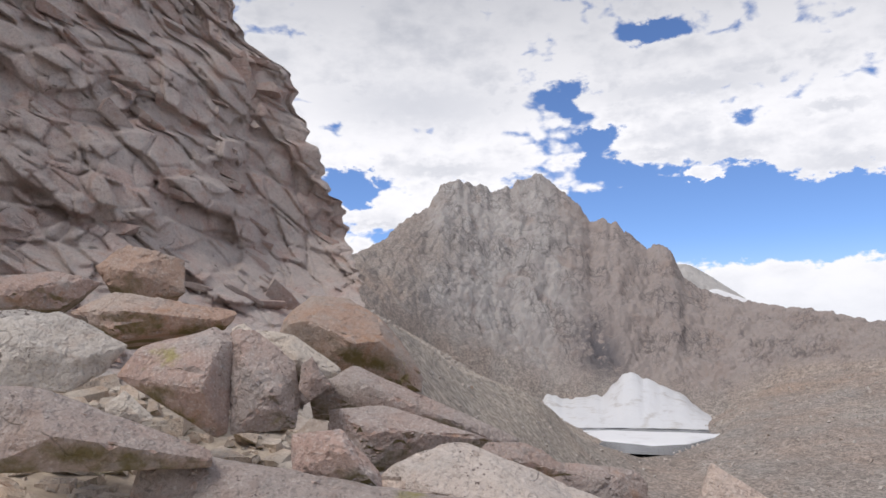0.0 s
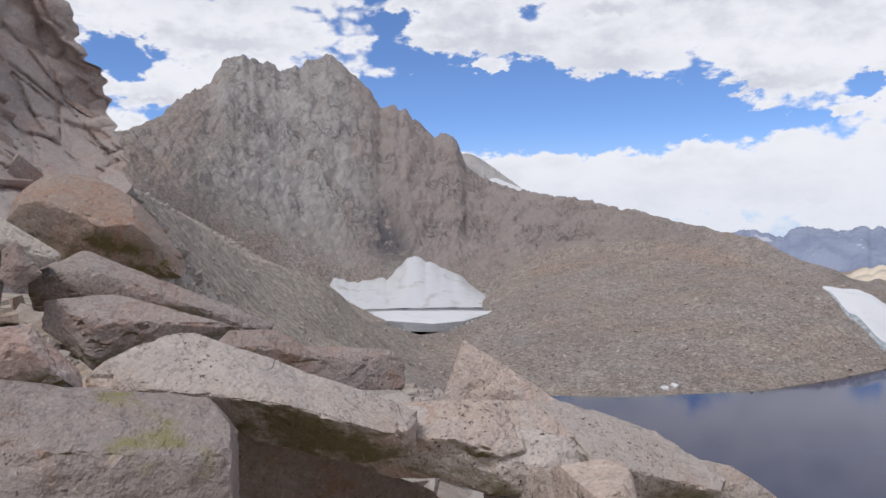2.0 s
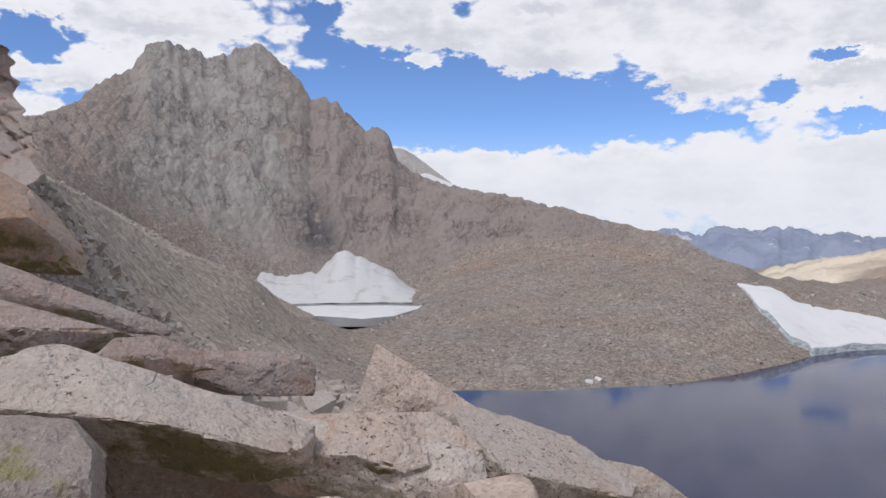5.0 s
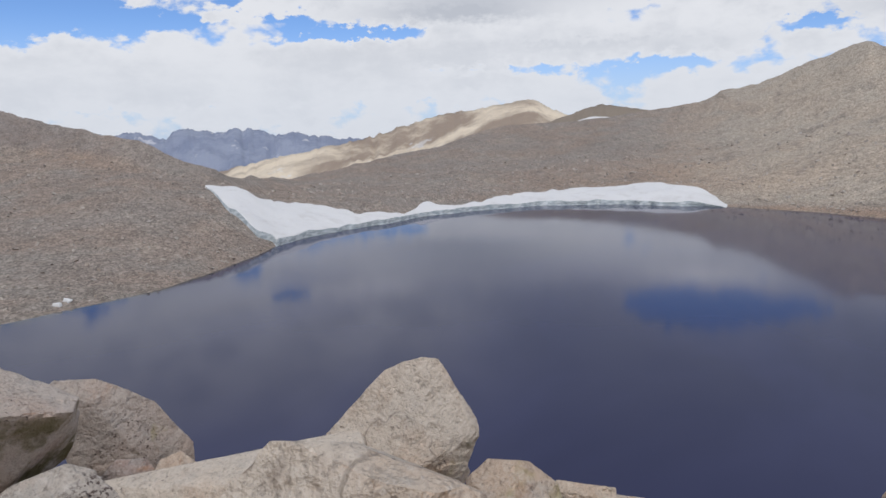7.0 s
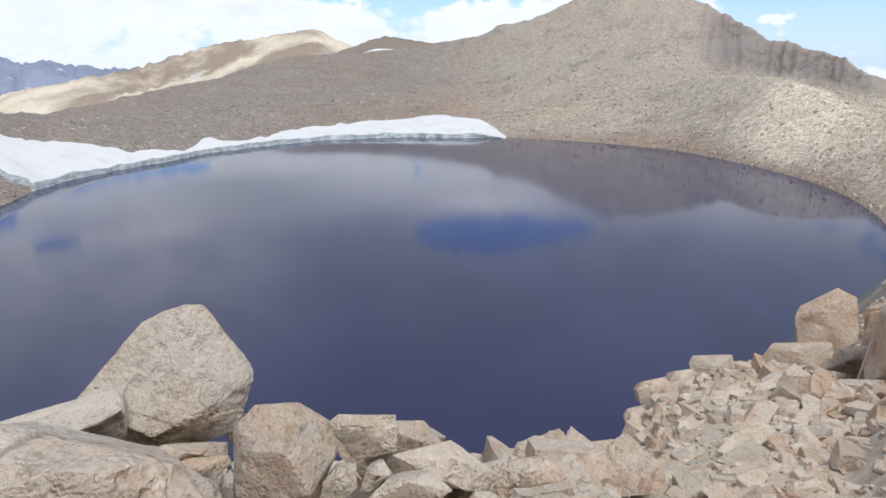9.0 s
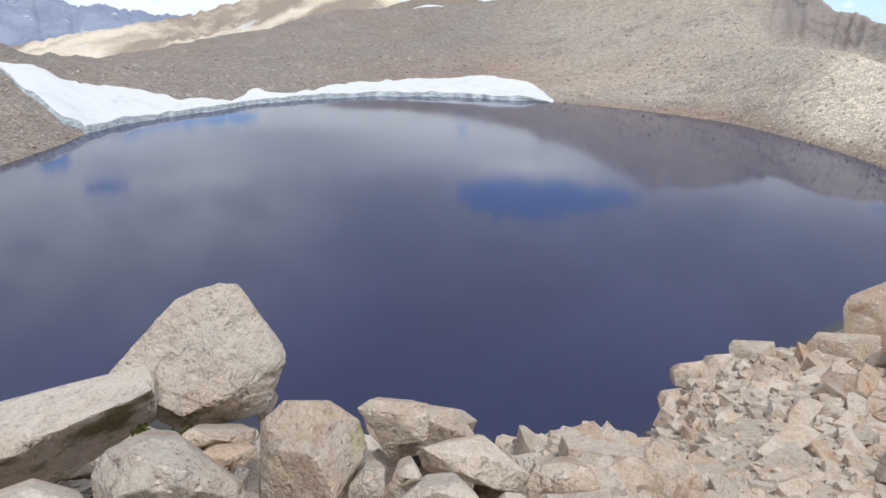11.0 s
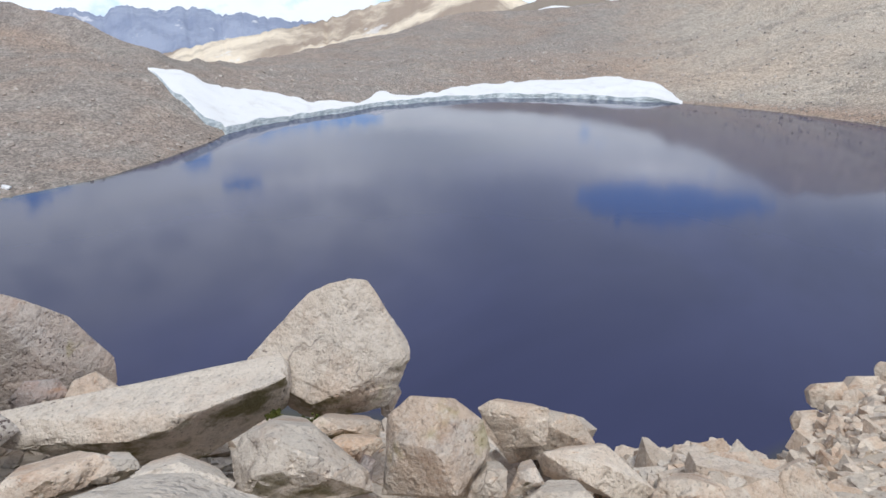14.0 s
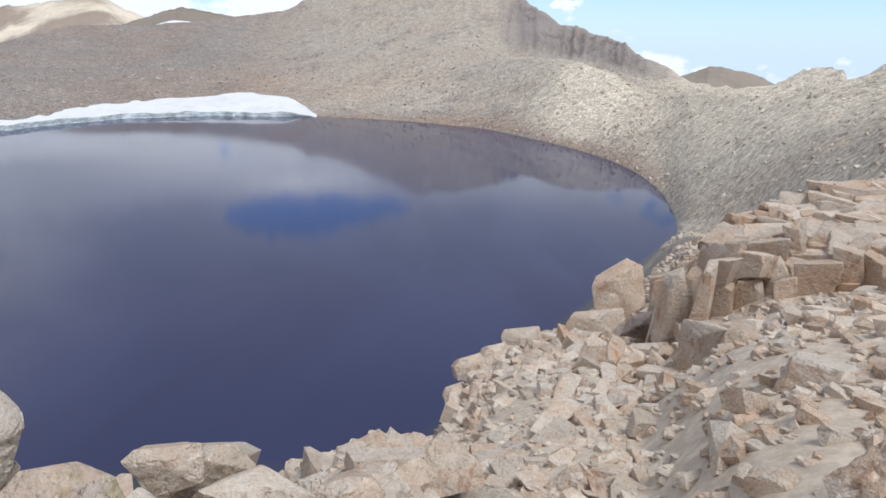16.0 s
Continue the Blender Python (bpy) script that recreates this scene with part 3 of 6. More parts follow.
def make_land():
    az = np.concatenate([np.arange(-60, -14, 0.4), np.arange(-14, -9, 0.17), np.arange(-9, 46, 0.1), np.arange(46, 128, 0.17), np.arange(128, 300, 2.0)])
    r_k, z_k = profile(az)
    rs, zs, legs = [], [], []
    for leg, n in enumerate(ROWS_PER_LEG):
        last = leg == len(ROWS_PER_LEG) - 1
        for i in range(n + last):
            f = i / n
            if leg == 0:
                r = r_k[0] * (r_k[1] / r_k[0]) ** f
                z = z_k[0] + (z_k[1] - z_k[0]) * ((r - r_k[0]) / (r_k[1] - r_k[0])) ** (1.6 - 0.45 * smooth(az, 86, 95))
            else:
                r = r_k[leg] + (r_k[leg + 1] - r_k[leg]) * f
                z = z_k[leg] + (z_k[leg + 1] - z_k[leg]) * f
                if leg == 1:
                    z = z - 5.0 * np.sin(math.pi * f) * smooth(az, 26, 40) * smooth(az, 112, 104)
                if leg == 2:
                    z = z - 7.0 * np.sin(math.pi * f) * smooth(az, 20.5, 24) * smooth(az, 114, 112)
                if leg == 4:
                    z = z - 5.0 * np.sin(math.pi * f) * smooth(az, 5, 12) * smooth(az, 23, 18)
                if leg == 5:
                    z = z_k[5] + (z_k[6] - z_k[5]) * f
            rs.append(r), zs.append(z), legs.append(np.full_like(az, leg + f))
    r, z, leg = np.array(rs), np.array(zs), np.array(legs)
    a = np.radians(az)[None, :]
    x, y = r * np.sin(a), r * np.cos(a)
    azg = np.broadcast_to(az[None, :], r.shape)
    # relief: ribs and gullies on the wall, humps on the scree, all fading at the water's edge
    on_wall = smooth(leg, 5.02, 5.28) * smooth(azg, -20, -8) * smooth(azg, 44, 24)
    knob = smooth(azg, 98, 101) * smooth(azg, 114, 108) * smooth(leg, 5.0, 5.3) * smooth(leg, 6.1, 5.8)
    u = azg * 9.0
    slant = u + 0.30 * z + 10 * fractal(u / 40, z / 40, u * 0, 3)
    ribs = fractal(slant / 30, z / 90 + 3, u * 0, 5, 0.58, True) * 3.0 + fractal((u - 0.5 * z) / 14, z / 50, u * 0 + 2, 4, 0.6, True) * 2.2
    steps = fractal(x / 8, y / 8, z / 5, 4, 0.6) * 2.2
    sel = (leg > 5.0) & (leg < 6.02) & (azg < 46) & (azg > -13)
    pts = np.stack([x[sel], y[sel], z[sel]], -1)
    tallness = np.array([[1, 0, 0.25], [0, 1, 0], [0.1, 0, 0.38]])
    big_f, big_j = facets(pts, 520, 3, 0.5, tallness)
    small_f, small_j = facets(pts, 4200, 4, 0.6, tallness, soft=0.3)
    broken = np.zeros_like(z)
    broken[sel] = (1 - 0.6 * smooth(leg[sel], 5.8, 6.0)) * (big_f * 1.9 - smooth(big_j, 0.3, 0.0) * 1.5 + small_f * 1.0 - smooth(small_j, 0.35, 0.0) * 0.8)
    crest = smooth(leg, 5.7, 6.0) * smooth(leg, 6.5, 6.0)
    teeth = (fractal(u / 5, u * 0, u * 0 + 5, 4, 0.6, True) * 1.6) * crest * smooth(azg, -9, 0) * smooth(azg, 36, 18)
    humps = fractal(x / 34, y / 34, x * 0, 3, 0.5) * 2.4 + fractal(x / 9, y / 9, x * 0 + 3, 2, 0.5) * 0.5
    amount = np.clip(smooth(leg, 3.0, 3.35) + smooth(leg, 1.0, 1.05) * smooth(leg, 1.9, 1.6) * 0.4, 0, 1) * np.clip(r / 260, 0.05, 1.4)
    z = z + broken * on_wall + (ribs - 1.2) * on_wall * smooth(leg, 6.0, 5.75) + steps * (on_wall + knob) + teeth + knob * fractal(u / 7, z / 50, u * 0, 4, 0.6, True) * 6 + humps * amount * (1 - on_wall)
    right_crest = crest * smooth(azg, 78, 84) * fractal(azg / 0.9, azg * 0, azg * 0 + 8, 4, 0.6) * 2.5
    z = z + right_crest
    z = z + fractal(x / 1.3, y / 1.3, x * 0, 4, 0.55) * 0.10 * smooth(leg, 0.2, 0.5) * smooth(r, 22, 12)
    z = z - 1.3 * np.exp(-((x - 0.75) / 0.65) ** 2 - ((y - 2.6) / 0.65) ** 2)
    z = z - 0.95 * smooth(r, 8.5, 11.5) * smooth(r, 22.5, 17.5) * smooth(azg, 107.5, 113) * smooth(azg, 140, 130)
    z = z + 0.30 * np.exp(-((azg - 88) / 6.5) ** 2) * smooth(r, 2.6, 4.4) * smooth(r, 8.5, 6.0)
    tail_r = np.array([1500.0, 4900.0])[:, None] * np.ones_like(az)[None]
    tail_z = np.array([-190.0, -420.0])[:, None] * np.ones_like(az)[None]
    x = np.concatenate([x, tail_r * np.sin(a)])
    y = np.concatenate([y, tail_r * np.cos(a)])
    z = np.concatenate([z, tail_z])
    me = grid_mesh("ground", np.stack([x, y, z], -1), GROUND, wrap=True)
    pad = lambda v, value=0.0: np.concatenate([v, np.full((2, v.shape[1]), value)])
    reach = fractal(x / 30, y / 30, z / 20, 4, 0.6) * 0.12
    leg2, az2 = pad(leg, 7.0), pad(azg * 1.0)
    wall = np.clip(pad(on_wall + knob), 0, 1) * smooth(leg2 + reach * 1.5, 5.02, 5.10) * (1 - 0.65 * smooth(az2 + reach * 30, 1.5, -3.5))
    attribute(me, "wall", wall)
    och = smooth(leg2, 3.0, 3.03) * smooth(leg2, 3.30, 3.05) * smooth(az2, 46, 52) + smooth(az2, 66, 76) * smooth(leg2, 3.5, 3.9) * smooth(leg2, 4.9, 4.3) * smooth(az2, 100, 88) * 0.7
    och = och + smooth(az2, 20, 25) * smooth(az2, 46, 36) * smooth(leg2, 4.3, 4.8) * smooth(leg2, 5.35, 5.0) * 0.55
    attribute(me, "ochre", np.clip(och + reach * 2 * (och > 0.05), 0, 1))
    # Sunlight through a cloud gap, put into the slope's colour.
    sun_patch = np.exp(-((az2 - 105.5 - (leg2 - 3.5) * 2.5) / 3.0) ** 2) * smooth(leg2, 2.98, 3.2) * smooth(leg2, 4.15, 3.9)
    # First term paints light onto the slope that faces away from the sun.
    attribute(me, "pale", np.clip(smooth(az2, 16, 8) * smooth(leg2, 0.8, 1.2) * smooth(leg2, 5.0, 4.2) * 0.30 + sun_patch * (1 + reach * 4) + smooth(az2, 108, 114) * smooth(leg2, 1.2, 1.6) * 0.5 + smooth(az2, 76, 90) * smooth(leg2, 3.05, 3.4) * smooth(leg2, 6.2, 5.9) * 0.38, 0, 1))
    attribute(me, "gravel", smooth(leg2, 1.12, 0.9))
    attribute(me, "brown", np.clip(smooth(az2 + reach * 20, 8.0, 12.0) + smooth(az2 + reach * 30, 0.5, -4), 0, 1))
    el2 = np.degrees(np.arctan2(z, np.hypot(x, y)))
    attribute(me, "dark", np.exp(-((az2 - 12.2 + 0.25 * el2) / 1.7) ** 2 - ((el2 + 0.6) / 3.2) ** 2))
    tagged(new("ground", me), "grey-brown scree slopes and granite walls of a mountain cirque", "ground", kind="structure")
    return az, r, z[:-2]


LAND_AZ, LAND_R, LAND_Z = make_land()


def ground_z(x, y):
    """The height of the land at a place."""
    a = (math.degrees(math.atan2(x, y)) + 60) % 360 - 60
    d = math.hypot(x, y)
    j = min(max(int(np.searchsorted(LAND_AZ, a)), 1), len(LAND_AZ) - 1)
    f = (a - LAND_AZ[j - 1]) / (LAND_AZ[j] - LAND_AZ[j - 1])
    za = np.interp(d, LAND_R[:, j - 1], LAND_Z[:, j - 1])
    zb = np.interp(d, LAND_R[:, j], LAND_Z[:, j])
    return float(za + (zb - za) * f)


def flat_sheet(name, z, place, radius_x, radius_y, material):
    me = bpy.data.meshes.new(name)
    bm = bmesh.new()
    bmesh.ops.create_circle(bm, cap_ends=True, segments=64, radius=1.0)
    bm.transform(Matrix.Translation((*place, z)) @ Matrix.Diagonal((radius_x, radius_y, 1, 1)))
    bm.to_mesh(me)
    bm.free()
    me.materials.append(material)
    return new(name, me)


def make_lake():
    """The lake's surface: a disc under the shores, bounded by the land that rises round it."""
    a = np.radians(np.concatenate([np.arange(19.0, 114.5, 0.5)]))
    deg = np.degrees(a)
    r_k, _ = profile(deg)
    f = np.concatenate([np.linspace(0, 0.12, 20), np.linspace(0.14, 0.9, 24), np.linspace(0.92, 1, 12)])[:, None]
    r = (r_k[2] - 9)[None] * (1 - f) + (r_k[3] + 9)[None] * f
    co = np.stack([r * np.sin(a), r * np.cos(a), np.full_like(r, LAKE_Z + 0.05)], -1)
    me = grid_mesh("lake", co, WATER)
    attribute(me, "shallow", smooth(r - r_k[2][None], 7.0, 0.5) + 0.8 * smooth(r_k[3][None] - r, 4.0, 0.0))
    tagged(new("water_lake", me), "dark indigo mountain lake with faint ripples and cloud reflections", "lake", kind="structure")


make_lake()
tagged(flat_sheet("water_tarn", TARN_Z, (85, 345), 64, 93, TARN_WATER), "small dark tarn below a rock wall", "water", kind="structure")


def snow_sheet(name, az, inner, outer, lift, material, label, edge=None, rows=26, raise_z=None):
    """A bank of old snow that lies on the land between two distances, thick in the middle, thin at its rim."""
    f = np.linspace(0, 1, rows)[:, None]
    a = np.radians(az)[None]
    r = inner[None] * (1 - f) + outer[None] * f
    x, y = r * np.sin(a), r * np.cos(a)
    g = np.vectorize(ground_z)(x, y)
    if raise_z is not None:
        g = np.maximum(g, raise_z)
    body = np.minimum(1, np.minimum(f, 1 - f) * 7 + 0.0) ** 0.6 * np.ones_like(a)
    front = np.minimum(1, (1 - f) * 6) ** 0.7 * np.ones_like(a)
    prof = front if edge else body
    ends = np.minimum(1, np.minimum(np.arange(len(az)), np.arange(len(az))[::-1]) / 12.0)[None] ** 0.6
    z = g - 0.6 + (lift + 0.6 + fractal(x / 9, y / 9, x * 0, 4) * lift * 0.3) * prof * ends
    sheets = [np.stack([x, y, z], -1)]
    if edge:
        low = np.stack([x[0] * 0.998, y[0] * 0.998, np.full(len(az), edge)], -1)[None]
        mid = np.stack([x[0] * (1.002 + 0.004 * value_noise(az * 1.7, az * 0, az * 0)), y[0] * 1.003, (z[0] * 0.35 + edge * 0.65)], -1)[None]
        sheets = [low, mid] + sheets
    me = grid_mesh(name, np.concatenate(sheets), material)
    if edge:
        me.materials.append(ICE)
        ice = np.zeros(len(me.polygons), np.int32)
        ice[: 2 * (len(az) - 1)] = 1
        me.polygons.foreach_set("material_index", ice)
    return tagged(new(name, me), label, "snow", kind="structure")


_az = np.arange(44.6, 85.2, 0.2)
_r, _ = profile(_az)
_in = np.where(_az < 49.8, _r[3] * 0 + np.interp(_az, [44.6, 46, 47, 48.5, 49.8], [318, 292, 279, 264, 267]), _r[3] - 1.0 + 2.0 * value_noise(_az * 1.3, _az * 0, _az * 0))
_out = _in + np.interp(_az, [44.6, 47, 50, 54, 58, 60, 62, 66, 68, 72, 80, 84, 85.2], [6, 52, 62, 44, 18, 9, 16, 14, 34, 44, 60, 34, 4]) + 4 * value_noise(_az * 1.1, _az * 0 + 3, _az * 0)
snow_sheet("snow_bank", _az, _in, _out, 2.4, SNOW, "long white snow bank with an icy undercut edge along the lake", LAKE_Z - 0.3)
_az = np.arange(6.9, 22.5, 0.2)
_low = np.interp(_az, [7, 10, 22.5], [352, 344, 352])
_top = np.interp(_az, [7, 8.2, 9.5, 12.3, 14.2, 16, 18, 19.5, 21, 22.2], [-4.6, -3.4, -3.8, -3.5, -1.7, -2.4, -3.2, -4.4, -5.4, -5.9]) + 0.12 * value_noise(_az * 2.6, _az * 0, _az * 0)


def snow_fan():
    """The triangular snow field: a fan from the tarn up into the gully of the wall."""
    f = np.linspace(0, 1, 40)[:, None]
    a = np.radians(_az)[None]
    r = _low[None] * (1 - f) + 409 * f
    z = (TARN_Z + 0.2) * (1 - f) + 409 * np.tan(np.radians(_top))[None] * f + 1.6 * np.sin(math.pi * f)
    x, y = r * np.sin(a), r * np.cos(a)
    z = z + fractal(x / 14, y / 14, z / 14, 4) * 0.9
    skirt = np.stack([x[-1] * 1.01, y[-1] * 1.01, z[-1] - 6], -1)[None]
    me = grid_mesh("snow_field", np.concatenate([np.stack([x, y, z], -1), skirt]), SNOW_DIRTY)
    tagged(new("snow_field", me), "grit-streaked triangular snow field at the foot of the wall", "snow", kind="structure")


snow_fan()
_az = np.arange(10.0, 21.6, 0.25)
_near = np.interp(_az, [10, 12, 16, 18.5, 21.6], [318, 298, 286, 296, 340])
snow_sheet("ice_shelf", _az, _near, np.full_like(_az, 336.0), 0.5, SNOW, "white floating ice shelf on the tarn", raise_z=TARN_Z + 0.3)


def far_range(name, az, low, distance, deep, skyline_el, material, label, relief, cell):
    """Distant mountains: a ridge with ribs, seen over the nearer land."""
    f = np.linspace(0, 1, 40)[:, None]
    a = np.radians(az)[None]
    r = distance - deep * (1 - f) + az[None] * 0
    top = distance * np.tan(np.radians(skyline_el))[None]
    z = low + (top - low) * f ** 1.15
    x, y = r * np.sin(a), r * np.cos(a)
    z = z + relief * fractal(x / cell, y / cell, x * 0, 5, 0.55, True) * np.sin(math.pi * np.minimum(f, 0.97))
    z = z + relief * 0.25 * fractal(az[None] * 2.2 + 0 * f, 0 * z, 0 * z + 5, 4, 0.6) * f
    back = np.stack([x[-1] * 1.08, y[-1] * 1.08, np.full(len(az), low)], -1)[None]
    me = grid_mesh(name, np.concatenate([np.stack([x, y, z], -1), back]), material)
    return tagged(new(name, me), label, "mountain", kind="structure")


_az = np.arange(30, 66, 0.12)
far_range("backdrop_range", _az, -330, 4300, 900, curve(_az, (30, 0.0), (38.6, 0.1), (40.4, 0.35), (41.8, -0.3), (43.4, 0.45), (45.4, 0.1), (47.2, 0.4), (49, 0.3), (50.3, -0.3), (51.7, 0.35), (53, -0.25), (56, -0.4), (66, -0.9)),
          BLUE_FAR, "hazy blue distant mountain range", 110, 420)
_az = np.arange(43, 84, 0.12)
far_range("backdrop_tan_hills", _az, -190, 1600, 760, curve(_az, (43, -3.4), (46, -2.7), (50, -1.8), (53.4, -1.1), (57.8, -0.2), (62.3, 1.2), (66.3, 1.8), (69.9, 2.5), (71.6, 1.7), (73, 1.0), (75.5, 0.8), (84, 0)),
          TAN, "sunlit tan sandy mountain with paler gullies", 26, 260)
_az = np.arange(70, 86, 0.12)
far_range("backdrop_dark_hill", _az, -120, 1300, 300, curve(_az, (70, 0.2), (73, 1.1), (75.5, 2.0), (78.9, 1.4), (82, 1.2), (86, 0.2)), HILL_DARK, "brown rounded hill beyond the plain", 12, 120)
_az = np.arange(110, 124, 0.12)
far_range("backdrop_low_hill", _az, -160, 1500, 300, curve(_az, (110, -3), (113, -1.9), (114.6, -1.2), (117.7, -1.7), (119.3, -2.5), (124, -4)), HILL_DARK, "low brown hill behind the ridge", 12, 120)
_az = np.arange(17.5, 25.5, 0.12)
far_range("backdrop_snow_slope", _az, 0, 720, 90, curve(_az, (17.5, 6.0), (18.6, 6.7), (20.4, 5.6), (23.8, 3.1), (25.5, 1.5)), HILL_PALE, "pale grey slope behind the ridge", 3, 40)
_az = np.arange(19.8, 24.3, 0.12)
far_range("backdrop_snow_streak", _az, 0, 690, 30, curve(_az, (19.8, 3.9), (20.4, 4.75), (23.8, 3.35), (24.3, 2.6)), SNOW, "white snow streak on the pale slope", 0.5, 40)
_az = np.arange(73.6, 78.2, 0.12)
far_range("backdrop_snow_patch", _az, -30, 1010, 40, curve(_az, (73.6, 0.5), (74.2, 1.05), (75.6, 1.0), (77.4, 0.85), (78.2, 0.4)), SNOW, "small snow patch below the brown hill", 0.5, 40)

# ---- boulders and stones ----


def closed(points):
    """The hull of some points as a bmesh of triangles."""
    bm = bmesh.new()
    for p in points:
        bm.verts.new(p)
    bmesh.ops.remove_doubles(bm, verts=bm.verts, dist=0.004)
    out = bmesh.ops.convex_hull(bm, input=bm.verts)
    bmesh.ops.delete(bm, geom=[e for e in out["geom_interior"] if isinstance(e, bmesh.types.BMVert)], context="VERTS")
    return bm


def hull(points, cuts=()):
    """The hull of some corners, cut by planes (normal, distance)."""
    bm = closed(points)
    for n, d in cuts:
        n = Vector(n)
        bmesh.ops.bisect_plane(bm, geom=bm.verts[:] + bm.edges[:] + bm.faces[:], plane_co=n * d, plane_no=n, clear_outer=True)
        kept = [v.co.copy() for v in bm.verts]
        bm.free()
        bm = closed(kept)
    bmesh.ops.triangulate(bm, faces=bm.faces[:])
    bmesh.ops.recalc_face_normals(bm, faces=bm.faces[:])
    return bm


def broken_faces(corners, angle=19.0):
    """The few broad planes that bound some corners, as a block breaks along flat faces: (normal, distance)."""
    bm = closed(corners)
    bmesh.ops.triangulate(bm, faces=bm.faces[:])
    bmesh.ops.recalc_face_normals(bm, faces=bm.faces[:])
    n = np.array([f.normal for f in bm.faces])
    area = np.array([f.calc_area() for f in bm.faces])
    bm.free()
    share = ((n @ n.T) > 0.985) @ area
    arr = np.array(corners)
    kept = []
    for i in np.argsort(-share):
        if all(n[i] @ k < math.cos(radians(angle)) for k in kept):
            kept.append(n[i])
    for axis in range(3):
        for side in (-1.0, 1.0):
            v = np.zeros(3)
            v[axis] = side
            if all(v @ k < 0.94 for k in kept):
                kept.append(v)
    return [(k, float((arr @ k).max()) * 0.985) for k in kept]


def block_corners(planes):
    """The corners of the block that lies within all planes (normal, distance)."""
    n = np.array([p[0] for p in planes], float)
    d = np.array([p[1] for p in planes], float)
    three = np.array(list(itertools.combinations(range(len(n)), 3)))
    three = three[np.abs(np.linalg.det(n[three])) > 1e-4]
    at = np.linalg.solve(n[three], d[three][..., None])[..., 0]
    return [Vector(p) for p in at[(at @ n.T <= d[None] + 1e-6).all(1)]]


def arrays(bm):
    bm.verts.index_update()
    v = np.array([p.co for p in bm.verts])
    f = np.array([[q.index for q in face.verts] for face in bm.faces])
    bm.free()
    return v, f


def worn(bm, step, rough, seed):
    """Gives a block worn edges, chips and an uneven skin. step: how fine its mesh is. Returns points and triangles."""
    bm.normal_update()
    planes = {}
    for f in bm.faces:
        n = f.normal
        planes[tuple(round(c, 2) for c in n)] = (n.copy(), n.dot(f.verts[0].co))
    normals = np.array([n for n, d in planes.values() if d > 1e-3])
    dists = np.array([d for n, d in planes.values() if d > 1e-3])
    for _ in range(7):
        long = [e for e in bm.edges if e.calc_length() > step]
        if not long:
            break
        bmesh.ops.subdivide_edges(bm, edges=long, cuts=1)
        bmesh.ops.triangulate(bm, faces=[f for f in bm.faces if len(f.verts) > 3])
    p, tris = arrays(bm)
    size = float(np.mean(np.ptp(p, axis=0))) / 2
    r = np.linalg.norm(p, axis=1) + 1e-9
    u = p / r[:, None]
    near = (np.maximum(u @ normals.T, 1e-3) / dists[None]).astype(np.float32)
    top = near.max(1)
    soft = 1 / (top * (np.exp(160 * (near / top[:, None] - 1))).sum(1) ** (1 / 160))
    p = u * (0.45 * r + 0.55 * np.minimum(soft, r))[:, None]
    k, o = 1.6 / size, seed * 3.7
    bumps = fractal(p[:, 0] * k + o, p[:, 1] * k, p[:, 2] * k - o, 3, 0.5)
    chips = np.minimum(0, fractal(p[:, 0] * k * 2.2 - o, p[:, 1] * k * 2.2 + o, p[:, 2] * k * 2.2, 2, 0.5, k=1) + 0.16)
    fine = fractal(p[:, 0] * k * 5, p[:, 1] * k * 5 + o, p[:, 2] * k * 5, 4, 0.6, k=2)
    d = bumps * 0.25 + chips * 0.5 + fine * 0.22
    second = np.partition(near, -2, axis=1)[:, -2]
    crest = np.exp(-(1 - second / top) / 0.03)
    nick = fractal(p[:, 0] * k * 3.4 + o, p[:, 1] * k * 3.4, p[:, 2] * k * 3.4 - o, 4, 0.6, k=1)
    d = d - crest * (0.15 + 1.8 * np.maximum(0, nick + 0.05))
    if len(p) > 500:
        big_f, _ = facets(p, 9, int(seed * 11) + 1, 0.5)
        small_f, _ = facets(p, 60, int(seed * 13) + 5, 0.6, soft=0.25)
        d = d + big_f * 0.45 + small_f * 0.26
    return p * (1 + rough * d)[:, None], tris


STONES = {}


